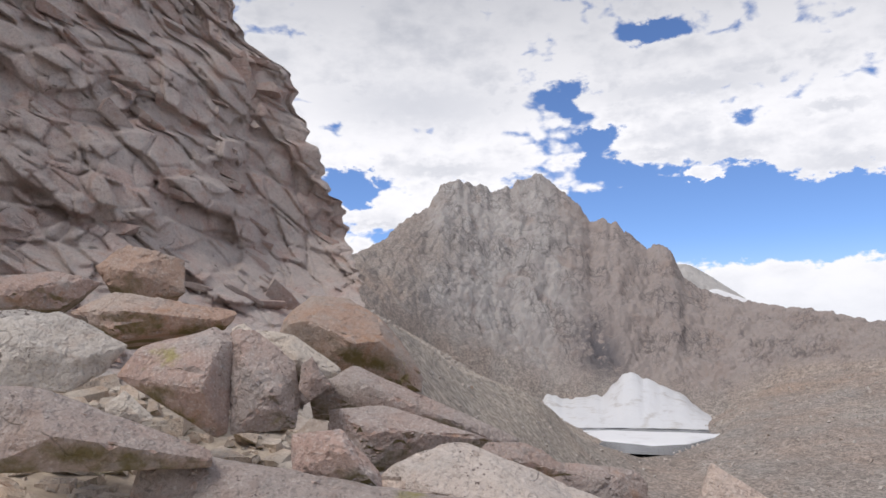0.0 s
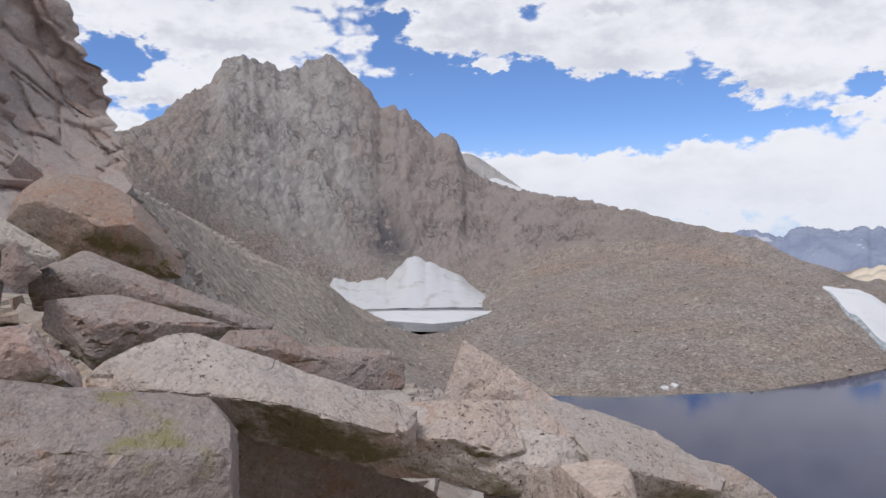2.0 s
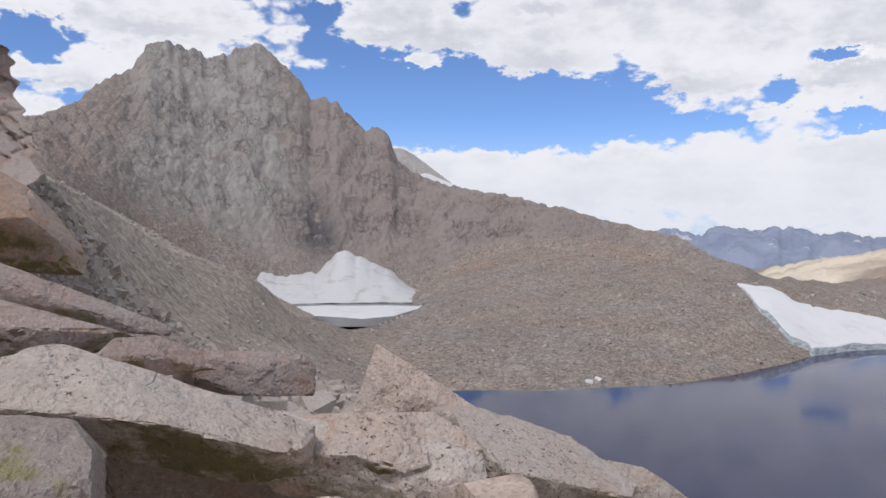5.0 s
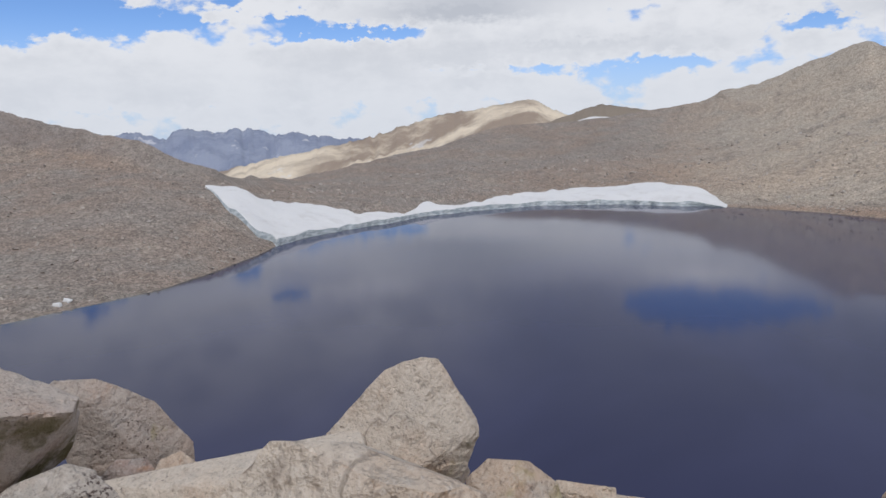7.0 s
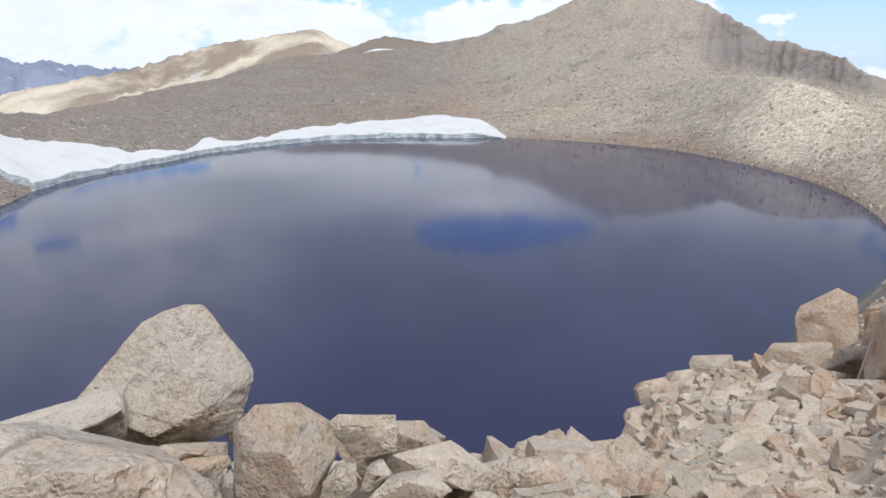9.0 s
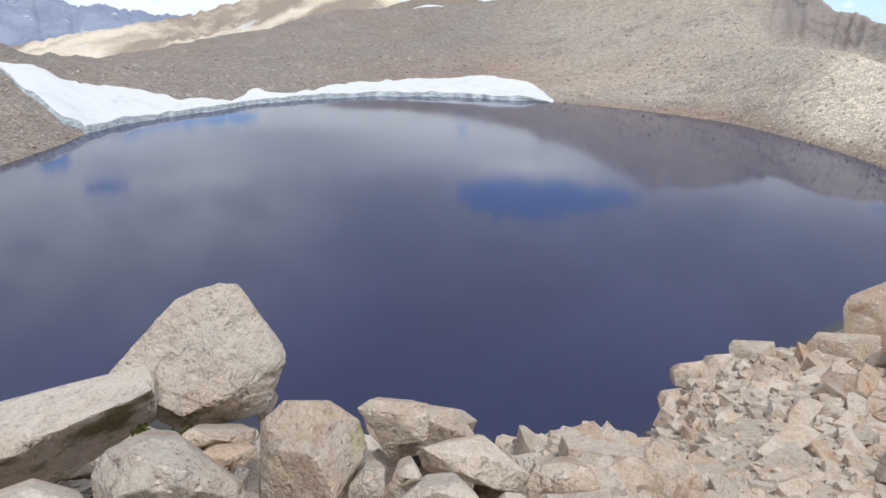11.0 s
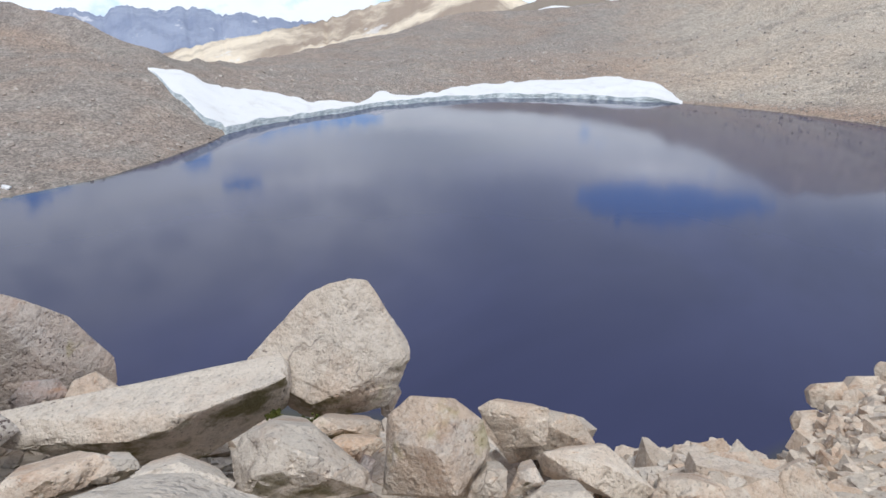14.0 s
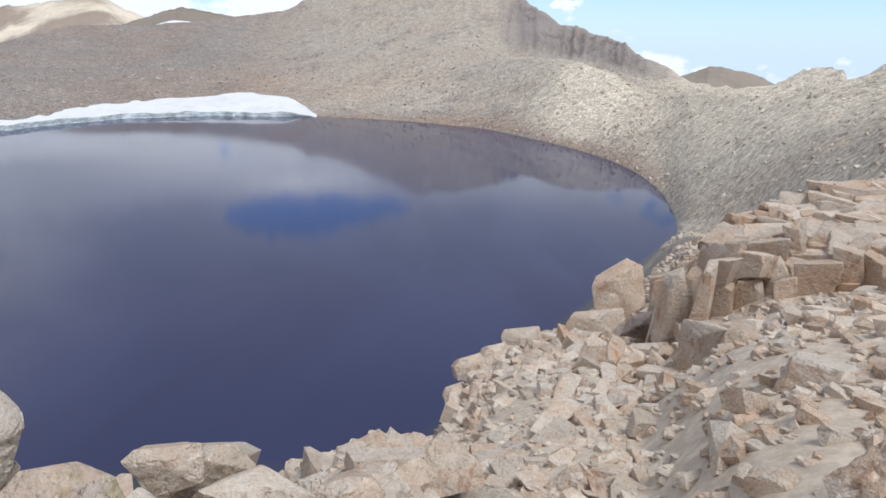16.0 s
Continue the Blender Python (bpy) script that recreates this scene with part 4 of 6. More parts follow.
def boulder(label, place, turn, outline, thick, lean=0.35, ridge=(), rock=None, fine=0.0, rough=0.05, shrink=0.72, chop=4, name="boulder"):
    """A big stone. outline: its face as (across, up) in metres round place; thick: how deep it goes; lean: how far the top lies back;
    ridge: edges that stand out of the face as (across, up, out); turn: degrees by which the face is turned about z."""
    front = [Vector((u, v * lean, v)) for u, v in outline]
    mid = sum(front, Vector()) / len(front)
    fall = thick * min(0.8, max(0.12, -place[2] / math.hypot(place[0], place[1])))
    back = [Vector((mid.x + (p.x - mid.x) * shrink, p.y + thick, mid.z + (p.z - mid.z) * shrink - fall)) for p in front]
    nose = [Vector((u, v * lean - out, v)) for u, v, out in ridge]
    corners = front + back + nose
    c = sum(corners, Vector()) / len(corners)
    corners = [p - c for p in corners]
    g = rng(int(abs(place[0] * 131 + place[1] * 57)))
    arr = np.array(corners)
    cuts = broken_faces(corners)
    for _ in range(chop):
        v = g.normal(0, 1, 3)
        v /= np.linalg.norm(v)
        cuts.append((v, float((arr @ v).max()) * g.uniform(0.95, 1.0)))
    seed = abs(place[0] * 7.1 + place[1] * 3.3) % 50
    reach = float(np.ptp(arr, axis=0).max())
    pts, tris = worn(hull(block_corners(cuts)), fine or max(0.022, reach / 34), rough, seed)
    me = raw_mesh(name, pts, tris, rock or ROCK)
    me.set_sharp_from_angle(angle=radians(19))
    m = pose(*place, 0, 0, turn)
    ob = new(name, me)
    ob.matrix_world = m @ Matrix.Translation(c)
    STONES[label] = ob
    return tagged(ob, label, "boulder", group="boulders on the ledge")


def stone_mesh(name, seed, flat, step, rock, rough=0.05):
    """A loose block about one metre long."""
    me = raw_mesh(name, *stone_shape(seed, flat, step, rough), rock)
    me.set_sharp_from_angle(angle=radians(20))
    return me


def stone_shape(seed, flat, step, rough=0.05, extra=6):
    """Points and triangles of a block cut by a few random planes."""
    g = rng(seed)
    ext = np.array([0.5, 0.5 * g.uniform(0.6, 0.85), 0.5 * flat * g.uniform(0.75, 1.2)])
    cuts = []
    for axis in range(3):
        for side in (-1, 1):
            v = np.zeros(3)
            v[axis] = side
            v = v + g.normal(0, 0.20, 3)
            v /= np.linalg.norm(v)
            cuts.append((v, ext[axis] * g.uniform(0.85, 1.05)))
    for _ in range(extra):
        v = g.normal(0, 1, 3)
        v /= np.linalg.norm(v)
        cuts.append((v, float(np.abs(v * ext).sum() * g.uniform(0.62, 0.88))))
    box = [(x, y, z) for x in (-0.8, 0.8) for y in (-0.8, 0.8) for z in (-0.8, 0.8)]
    bm = hull(box, cuts)
    if step > 1:
        return arrays(bm)
    return worn(bm, step, rough, seed)


def joined(name, meshes, poses, material):
    """Many small stones as one mesh: points of a few shapes, moved by poses."""
    vs, fs, at = [], [], 0
    for me, m in zip(meshes, poses):
        v, f = me
        a = np.array(m)
        vs.append(v @ a[:3, :3].T + a[:3, 3])
        fs.append(f + at)
        at += len(v)
    return raw_mesh(name, np.concatenate(vs), np.concatenate(fs), material, False)


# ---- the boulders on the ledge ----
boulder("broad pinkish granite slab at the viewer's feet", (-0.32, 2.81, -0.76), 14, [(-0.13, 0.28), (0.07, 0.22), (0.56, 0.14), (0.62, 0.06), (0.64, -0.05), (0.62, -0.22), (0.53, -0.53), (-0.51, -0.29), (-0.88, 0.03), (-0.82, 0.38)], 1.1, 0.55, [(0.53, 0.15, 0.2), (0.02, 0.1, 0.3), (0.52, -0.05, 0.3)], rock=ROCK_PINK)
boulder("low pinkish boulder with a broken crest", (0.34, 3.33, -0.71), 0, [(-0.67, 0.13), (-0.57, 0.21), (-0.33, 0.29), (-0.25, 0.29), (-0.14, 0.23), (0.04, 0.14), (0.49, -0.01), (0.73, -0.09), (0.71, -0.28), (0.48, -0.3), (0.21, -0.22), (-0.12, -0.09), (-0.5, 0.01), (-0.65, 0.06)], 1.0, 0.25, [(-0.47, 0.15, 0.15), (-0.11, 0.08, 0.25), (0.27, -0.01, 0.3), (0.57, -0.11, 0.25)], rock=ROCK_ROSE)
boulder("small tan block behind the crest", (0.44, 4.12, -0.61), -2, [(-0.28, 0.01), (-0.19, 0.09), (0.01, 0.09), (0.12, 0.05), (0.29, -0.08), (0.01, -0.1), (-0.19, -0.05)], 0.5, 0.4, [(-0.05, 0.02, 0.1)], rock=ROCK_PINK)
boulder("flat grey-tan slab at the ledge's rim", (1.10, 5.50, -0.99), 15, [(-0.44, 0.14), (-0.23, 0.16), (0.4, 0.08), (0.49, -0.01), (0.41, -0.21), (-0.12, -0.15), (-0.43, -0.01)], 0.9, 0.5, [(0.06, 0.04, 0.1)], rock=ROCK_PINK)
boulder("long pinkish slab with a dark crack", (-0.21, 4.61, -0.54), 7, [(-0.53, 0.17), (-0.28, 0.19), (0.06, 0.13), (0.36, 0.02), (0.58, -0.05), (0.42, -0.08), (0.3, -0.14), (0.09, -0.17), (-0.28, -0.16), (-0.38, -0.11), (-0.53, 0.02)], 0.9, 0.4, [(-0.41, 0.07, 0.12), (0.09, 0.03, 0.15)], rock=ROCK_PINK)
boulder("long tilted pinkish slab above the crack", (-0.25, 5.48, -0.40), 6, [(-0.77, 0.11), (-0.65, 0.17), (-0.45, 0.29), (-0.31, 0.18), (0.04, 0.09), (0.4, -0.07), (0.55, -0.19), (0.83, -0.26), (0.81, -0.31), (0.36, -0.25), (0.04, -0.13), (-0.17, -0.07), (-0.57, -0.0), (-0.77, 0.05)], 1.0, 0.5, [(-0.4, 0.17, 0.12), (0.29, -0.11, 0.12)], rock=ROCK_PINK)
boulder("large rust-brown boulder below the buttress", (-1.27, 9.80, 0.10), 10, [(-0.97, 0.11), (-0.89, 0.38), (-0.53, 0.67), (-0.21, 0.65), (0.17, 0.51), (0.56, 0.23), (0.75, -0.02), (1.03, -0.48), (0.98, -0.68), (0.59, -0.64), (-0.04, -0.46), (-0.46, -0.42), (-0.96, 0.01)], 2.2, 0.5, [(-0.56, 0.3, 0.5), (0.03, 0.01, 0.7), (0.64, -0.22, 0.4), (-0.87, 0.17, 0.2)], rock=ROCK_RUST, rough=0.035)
boulder("grey boulder beside the broken crest", (-0.43, 3.03, -0.45), 16, [(-0.19, 0.11), (0.0, 0.12), (0.08, 0.05), (0.17, -0.05), (0.19, -0.15), (0.05, -0.12), (-0.19, -0.06)], 0.7, 0.4, [(-0.0, 0.06, 0.12), (0.11, -0.06, 0.1)], rock=ROCK_PINK)
boulder("pale boulder under the long slab", (-0.97, 4.85, -0.05), 16, [(-0.29, 0.19), (-0.03, 0.15), (0.16, 0.02), (0.3, -0.11), (0.13, -0.19), (-0.29, -0.11)], 0.9, 0.4, [(-0.0, -0.01, 0.12)])
boulder("pointed grey-tan slab standing on the rim", (2.02, 5.11, -1.19), -9, [(-0.33, -0.09), (-0.23, 0.17), (-0.13, 0.39), (0.22, 0.18), (0.61, -0.12), (0.16, -0.3), (-0.29, -0.21)], 0.55, 0.35, [(-0.17, 0.25, 0.06), (0.08, 0.07, 0.12)], rock=ROCK_ROSE, rough=0.035, chop=0)
boulder("long granite slab with a mossy undercut", (1.30, 3.46, -0.99), -18, [(-0.61, 0.11), (-0.45, 0.16), (-0.19, 0.12), (0.07, 0.15), (0.32, 0.18), (0.47, 0.11), (0.59, -0.02), (0.43, -0.16), (-0.31, -0.17), (-0.54, -0.09)], 1.1, 0.35, [(-0.38, 0.09, 0.15), (-0.13, 0.07, 0.25), (0.18, 0.0, 0.25)], rock=ROCK_ROSE, rough=0.055, fine=0.035)
boulder("rounded pale slab at the end of the ledge", (4.18, 5.00, -2.38), -35, [(-0.52, 0.49), (-0.38, 0.54), (-0.07, 0.49), (0.13, 0.36), (0.42, 0.1), (0.6, -0.16), (0.59, -0.38), (0.45, -0.59), (-0.1, -0.46), (-0.37, -0.03)], 0.9, 0.1, [(-0.36, 0.46, 0.08), (0.15, -0.08, 0.15)], rock=ROCK_ROSE, rough=0.035)
boulder("pointed boulder in the mossy hollow", (1.72, 2.87, -1.18), 7, [(-0.19, 0.23), (0.04, 0.23), (0.11, 0.21), (0.15, 0.1), (0.14, -0.05), (0.1, -0.24), (0.02, -0.29), (-0.3, -0.22)], 0.8, 0.1, [(-0.27, 0.22, 0.45), (-0.18, 0.17, 0.45), (-0.01, 0.27, 0.25), (-0.01, 0.07, 0.25)], rock=ROCK_ROSE, rough=0.035, chop=2)
boulder("black-freckled grey granite boulder", (2.75, 3.74, -2.02), -27, [(-0.38, 0.03), (-0.28, 0.11), (-0.09, 0.2), (0.18, 0.24), (0.31, 0.18), (0.39, 0.07), (0.42, 0.0), (0.29, -0.02), (0.07, -0.1), (-0.13, -0.25), (-0.33, -0.2), (-0.38, -0.09)], 0.7, 0.5, [(0.01, 0.14, 0.15), (-0.15, 0.08, 0.2), (0.24, 0.13, 0.1)], rock=ROCK_DARK)
boulder("long pale wedge with a flat top", (3.62, 3.20, -2.12), -43, [(-0.78, 0.05), (-0.61, 0.05), (-0.35, 0.03), (-0.02, 0.11), (0.25, 0.16), (0.53, 0.23), (0.77, 0.24), (0.82, 0.12), (0.79, -0.03), (0.59, -0.18), (0.27, -0.32), (-0.04, -0.29), (-0.2, -0.18), (-0.49, -0.09), (-0.75, -0.02)], 0.8, 0.15, [(-0.17, 0.03, 0.3), (0.22, 0.18, 0.42), (0.72, 0.23, 0.3), (-0.47, 0.05, 0.15)], rough=0.035, chop=2)
boulder("tall fin of pale granite over the lake", (4.43, 2.55, -1.93), -58, [(-0.54, -0.1), (-0.32, 0.05), (-0.14, 0.25), (-0.09, 0.36), (0.03, 0.41), (0.15, 0.45), (0.26, 0.43), (0.34, 0.3), (0.43, 0.09), (0.52, -0.06), (0.5, -0.15), (0.39, -0.4), (0.15, -0.42), (-0.06, -0.46), (-0.17, -0.43), (-0.22, -0.27)], 0.6, 0.15, [(0.48, -0.05, 0.08), (0.14, -0.16, 0.24), (-0.1, -0.27, 0.2), (-0.21, -0.05, 0.14), (-0.03, 0.18, 0.1)], fine=0.022, rough=0.04, chop=0)
boulder("rounded ochre-stained granite boulder", (3.19, 1.88, -1.78), -55, [(-0.31, 0.05), (-0.26, 0.13), (-0.13, 0.17), (-0.02, 0.15), (0.07, 0.11), (0.13, 0.04), (0.28, -0.07), (0.3, -0.15), (-0.28, -0.17), (-0.3, -0.06)], 0.7, 0.4, [(-0.13, 0.19, 0.15), (0.01, 0.14, 0.2), (-0.2, 0.07, 0.2)])
boulder("blunt conical boulder of coarse granite", (3.62, 1.45, -1.85), -66, [(-0.23, 0.15), (-0.13, 0.24), (0.07, 0.23), (0.21, 0.13), (0.25, 0.0), (0.15, -0.09), (0.13, -0.25), (-0.26, -0.22), (-0.24, 0.01)], 0.6, 0.25, [(0.02, 0.25, 0.08), (-0.02, 0.13, 0.24), (-0.19, 0.14, 0.1), (0.09, -0.09, 0.22)], rough=0.03, chop=2)
boulder("white angular slab on the rim", (6.20, 1.74, -3.27), -101, [(-0.47, -0.02), (-0.35, 0.12), (-0.04, 0.15), (0.25, 0.18), (0.49, 0.11), (0.44, -0.07), (-0.09, -0.31), (-0.37, -0.18)], 0.7, 0.5, [(-0.04, 0.02, 0.08)], rock=ROCK_TALUS)
boulder("upright white split block on the rim", (5.10, 1.55, -2.59), -73, [(-0.25, 0.1), (-0.16, 0.16), (0.03, 0.13), (0.24, 0.13), (0.25, -0.12), (-0.0, -0.16), (-0.14, -0.05)], 0.6, 0.3, [(0.02, 0.12, 0.12)], rock=ROCK_TALUS)
boulder("pale block behind the split block", (5.49, 1.35, -2.84), -77, [(-0.31, -0.1), (-0.05, 0.17), (0.16, 0.16), (0.31, -0.03), (0.25, -0.11), (-0.04, -0.17), (-0.29, -0.16)], 0.5, 0.3, [(-0.04, 0.15, 0.15)], rock=ROCK_TALUS)
boulder("flat-topped angular pale block", (4.78, 0.92, -2.58), -80, [(-0.37, 0.04), (-0.29, 0.08), (0.04, 0.14), (0.17, 0.07), (0.36, -0.03), (0.28, -0.12), (-0.07, -0.08), (-0.32, -0.03)], 0.6, 0.7, [(-0.28, 0.14, 0.2), (0.06, 0.14, 0.2), (-0.03, 0.04, 0.2)], rock=ROCK_TALUS, rough=0.035)
boulder("pale low block by the slope", (4.56, 0.36, -2.44), -89, [(-0.21, -0.05), (-0.17, 0.06), (0.01, 0.1), (0.14, 0.09), (0.21, 0.01), (0.19, -0.08), (-0.17, -0.12)], 0.6, 0.6, [(-0.01, 0.07, 0.12)], rock=ROCK_TALUS)
boulder("big pale slab lying in the talus", (5.55, -0.20, -2.89), -96, [(-0.34, -0.18), (-0.29, -0.04), (0.06, 0.18), (0.14, 0.1), (0.33, 0.02), (0.38, -0.1), (-0.32, -0.23)], 0.9, 1.0, [(0.0, 0.06, 0.1)], rock=ROCK_TALUS, rough=0.035)
boulder("narrow tilted pale stone", (3.54, 1.18, -1.93), -70, [(-0.07, 0.01), (-0.0, 0.08), (0.09, 0.08), (0.09, -0.02), (0.02, -0.08), (-0.06, -0.07)], 0.4, 0.4, [(0.01, 0.07, 0.08)], rock=ROCK_TALUS)
boulder("grey stone wedged in a gap", (3.85, 1.09, -2.07), -74, [(-0.09, -0.07), (-0.04, 0.04), (0.04, 0.07), (0.09, -0.0), (-0.03, -0.07)], 0.4, 0.4, [(-0.0, 0.03, 0.06)])
boulder("flat ochre stone below the wedge", (2.77, 2.87, -1.89), -35, [(-0.25, 0.01), (-0.18, 0.05), (-0.02, 0.05), (0.19, 0.05), (0.25, 0.02), (0.1, -0.05), (-0.09, -0.06), (-0.24, -0.02)], 0.5, 0.8, [(-0.03, 0.05, 0.1)])
boulder("tan stone against the wedge", (2.94, 2.73, -1.91), -40, [(-0.12, -0.02), (-0.01, 0.05), (0.11, 0.02), (0.13, -0.02), (0.01, -0.05)], 0.4, 0.6, [(0.03, 0.03, 0.08)])
boulder("low tan stone with a rounded back", (2.87, 2.25, -1.79), -45, [(-0.2, 0.06), (-0.08, 0.07), (0.07, 0.04), (0.21, -0.03), (0.16, -0.08), (0.04, -0.07), (-0.15, -0.01)], 0.5, 0.7, [(0.02, 0.04, 0.1)])
boulder("broad pale stone with a rust-red seam", (1.55, 0.95, -0.65), -65, [(-0.28, -0.07), (-0.2, 0.02), (-0.16, 0.06), (-0.11, 0.09), (-0.08, 0.09), (0.01, 0.07), (0.08, 0.04), (0.17, 0.03), (0.23, 0.01), (0.28, -0.04), (0.33, -0.14), (-0.28, -0.14)], 0.2, 0.3, [(-0, 0.04, 0.04), (0.16, 0.03, 0.05)], fine=0.02, rough=0.05)
boulder("pale stone behind the seamed boulder", (2.08, 2.25, -1.57), -50, [(-0.29, 0.01), (-0.08, 0.06), (0.11, 0.08), (0.25, 0.05), (0.26, -0.1), (-0.25, -0.1)], 0.6, 0.8, [(0.03, 0.06, 0.05)])
boulder("pale stone beside the red seam", (2.42, 1.88, -1.57), -46, [(-0.18, 0.04), (-0.08, 0.09), (0.08, 0.06), (0.19, 0), (0.15, -0.09), (-0.16, -0.09)], 0.6, 0.8, [(-0.02, 0.06, 0.05)])
boulder("white pyramid-shaped granite stone", (3.98, 4.06, -2.37), -39, [(-0.22, -0.01), (-0.13, 0.11), (0.01, 0.14), (0.1, 0.03), (0.22, -0.06), (0.09, -0.12), (-0.07, -0.14)], 0.5, 0.4, [(-0.0, 0.05, 0.12)])
boulder("small upright granite splinter", (3.60, 3.98, -2.29), -36, [(-0.12, -0.04), (-0.05, 0.09), (0.04, 0.03), (0.11, -0.07), (-0.01, -0.09)], 0.3, 0.4, [(-0.01, 0.03, 0.06)])
boulder("pale stone below the freckled boulder", (2.40, 3.40, -2.02), -25, [(-0.12, 0.01), (-0.06, 0.09), (0.06, 0.09), (0.12, 0.03), (0.07, -0.06), (-0.03, -0.1), (-0.11, -0.07)], 0.5, 0.4, [(0.01, 0.06, 0.1)])
boulder("small grey freckled stone", (2.66, 3.51, -2.05), -28, [(-0.11, -0.0), (-0.02, 0.04), (0.09, 0.02), (0.1, -0.03), (-0.0, -0.05)], 0.35, 0.5, [(0.01, 0.03, 0.06)], rock=ROCK_DARK)
boulder("small pale angular stone", (2.79, 3.45, -2.04), -30, [(-0.11, 0.02), (-0.04, 0.08), (0.08, 0.04), (0.11, -0.0), (-0.0, -0.08)], 0.35, 0.5, [(0.01, 0.03, 0.06)])
boulder("low grey stone in front of the fin", (3.92, 2.24, -2.17), -55, [(-0.1, 0), (-0.03, 0.07), (0.11, 0.04), (0.08, -0.05), (-0.06, -0.06)], 0.4, 0.5, [(0, 0.03, 0.04)])
boulder("grey-tan stone beside the cone", (3.89, 2.12, -2.09), -57, [(-0.21, 0.02), (-0.13, 0.07), (0.01, 0.06), (0.21, 0.03), (0.2, -0.05), (0.0, -0.03), (-0.14, -0.04)], 0.4, 0.4, [(0.0, 0.06, 0.1)])
boulder("small white granite block", (3.65, 1.91, -2.03), -58, [(-0.13, 0.06), (-0.06, 0.08), (0.14, 0.06), (0.15, 0.03), (0.02, -0.06), (-0.08, -0.06)], 0.4, 0.5, [(0.0, 0.06, 0.08)], rock=ROCK_TALUS)
boulder("small orange-brown granite stone", (3.41, 1.72, -1.94), -59, [(-0.07, -0.04), (0.01, 0.08), (0.06, 0.06), (0.02, -0.08), (-0.06, -0.07)], 0.3, 0.4, [(0.02, 0.04, 0.05)], rock=ROCK_PINK)
boulder("pale sliver behind the cone", (4.77, 2.30, -2.42), -62, [(-0.07, 0.06), (0.06, 0.1), (0.08, 0.06), (-0.01, -0.11), (-0.06, -0.08)], 0.4, 0.3, [(-0.0, 0.02, 0.04)])
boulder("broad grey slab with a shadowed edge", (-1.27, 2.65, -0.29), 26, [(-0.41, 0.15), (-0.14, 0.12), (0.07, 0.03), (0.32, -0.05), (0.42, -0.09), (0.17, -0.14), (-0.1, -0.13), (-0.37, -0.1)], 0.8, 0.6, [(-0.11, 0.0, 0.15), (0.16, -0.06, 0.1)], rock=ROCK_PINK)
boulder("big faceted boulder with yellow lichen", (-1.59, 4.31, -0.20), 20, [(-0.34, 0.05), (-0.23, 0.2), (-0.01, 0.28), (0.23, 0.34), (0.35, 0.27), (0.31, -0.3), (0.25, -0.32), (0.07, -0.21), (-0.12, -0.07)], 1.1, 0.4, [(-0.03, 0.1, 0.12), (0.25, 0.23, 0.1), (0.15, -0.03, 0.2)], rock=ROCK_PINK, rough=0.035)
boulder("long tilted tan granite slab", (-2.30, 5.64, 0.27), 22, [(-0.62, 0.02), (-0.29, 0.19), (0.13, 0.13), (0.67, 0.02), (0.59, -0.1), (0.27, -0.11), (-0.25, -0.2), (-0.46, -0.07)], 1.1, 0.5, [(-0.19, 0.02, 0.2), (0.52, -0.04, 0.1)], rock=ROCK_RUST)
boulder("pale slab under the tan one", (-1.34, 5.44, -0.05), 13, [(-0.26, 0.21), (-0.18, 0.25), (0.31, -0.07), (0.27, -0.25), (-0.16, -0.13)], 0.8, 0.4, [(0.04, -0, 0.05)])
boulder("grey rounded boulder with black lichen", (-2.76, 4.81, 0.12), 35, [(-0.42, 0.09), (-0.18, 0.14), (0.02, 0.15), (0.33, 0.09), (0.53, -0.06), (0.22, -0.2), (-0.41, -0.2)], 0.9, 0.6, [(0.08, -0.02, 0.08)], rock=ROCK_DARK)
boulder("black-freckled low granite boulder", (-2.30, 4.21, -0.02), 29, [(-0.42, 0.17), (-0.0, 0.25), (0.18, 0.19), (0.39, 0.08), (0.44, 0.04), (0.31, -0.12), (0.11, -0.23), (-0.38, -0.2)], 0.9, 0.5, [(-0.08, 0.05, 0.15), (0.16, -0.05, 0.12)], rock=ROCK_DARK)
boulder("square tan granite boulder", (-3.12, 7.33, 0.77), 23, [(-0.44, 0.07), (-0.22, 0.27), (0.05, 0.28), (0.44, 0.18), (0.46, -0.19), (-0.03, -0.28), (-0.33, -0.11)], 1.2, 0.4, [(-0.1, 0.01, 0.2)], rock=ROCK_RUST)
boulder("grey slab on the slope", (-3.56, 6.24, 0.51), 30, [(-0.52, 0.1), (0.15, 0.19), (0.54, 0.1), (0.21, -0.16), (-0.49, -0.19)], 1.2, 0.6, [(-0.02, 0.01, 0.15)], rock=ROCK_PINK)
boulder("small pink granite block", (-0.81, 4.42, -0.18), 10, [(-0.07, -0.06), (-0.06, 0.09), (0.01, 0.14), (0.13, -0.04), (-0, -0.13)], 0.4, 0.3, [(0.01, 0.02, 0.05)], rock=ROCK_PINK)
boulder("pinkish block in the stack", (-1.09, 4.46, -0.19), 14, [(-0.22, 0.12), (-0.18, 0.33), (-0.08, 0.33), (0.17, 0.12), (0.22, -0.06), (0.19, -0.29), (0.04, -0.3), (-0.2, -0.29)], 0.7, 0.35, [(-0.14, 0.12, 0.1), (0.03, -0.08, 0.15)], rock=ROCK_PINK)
boulder("small greenish granite stone", (-1.39, 3.20, -0.27), 23, [(-0.09, 0.03), (-0.01, 0.09), (0.12, -0.03), (0.04, -0.06), (-0.07, -0.04)], 0.35, 0.4, [(0, 0.02, 0.04)])
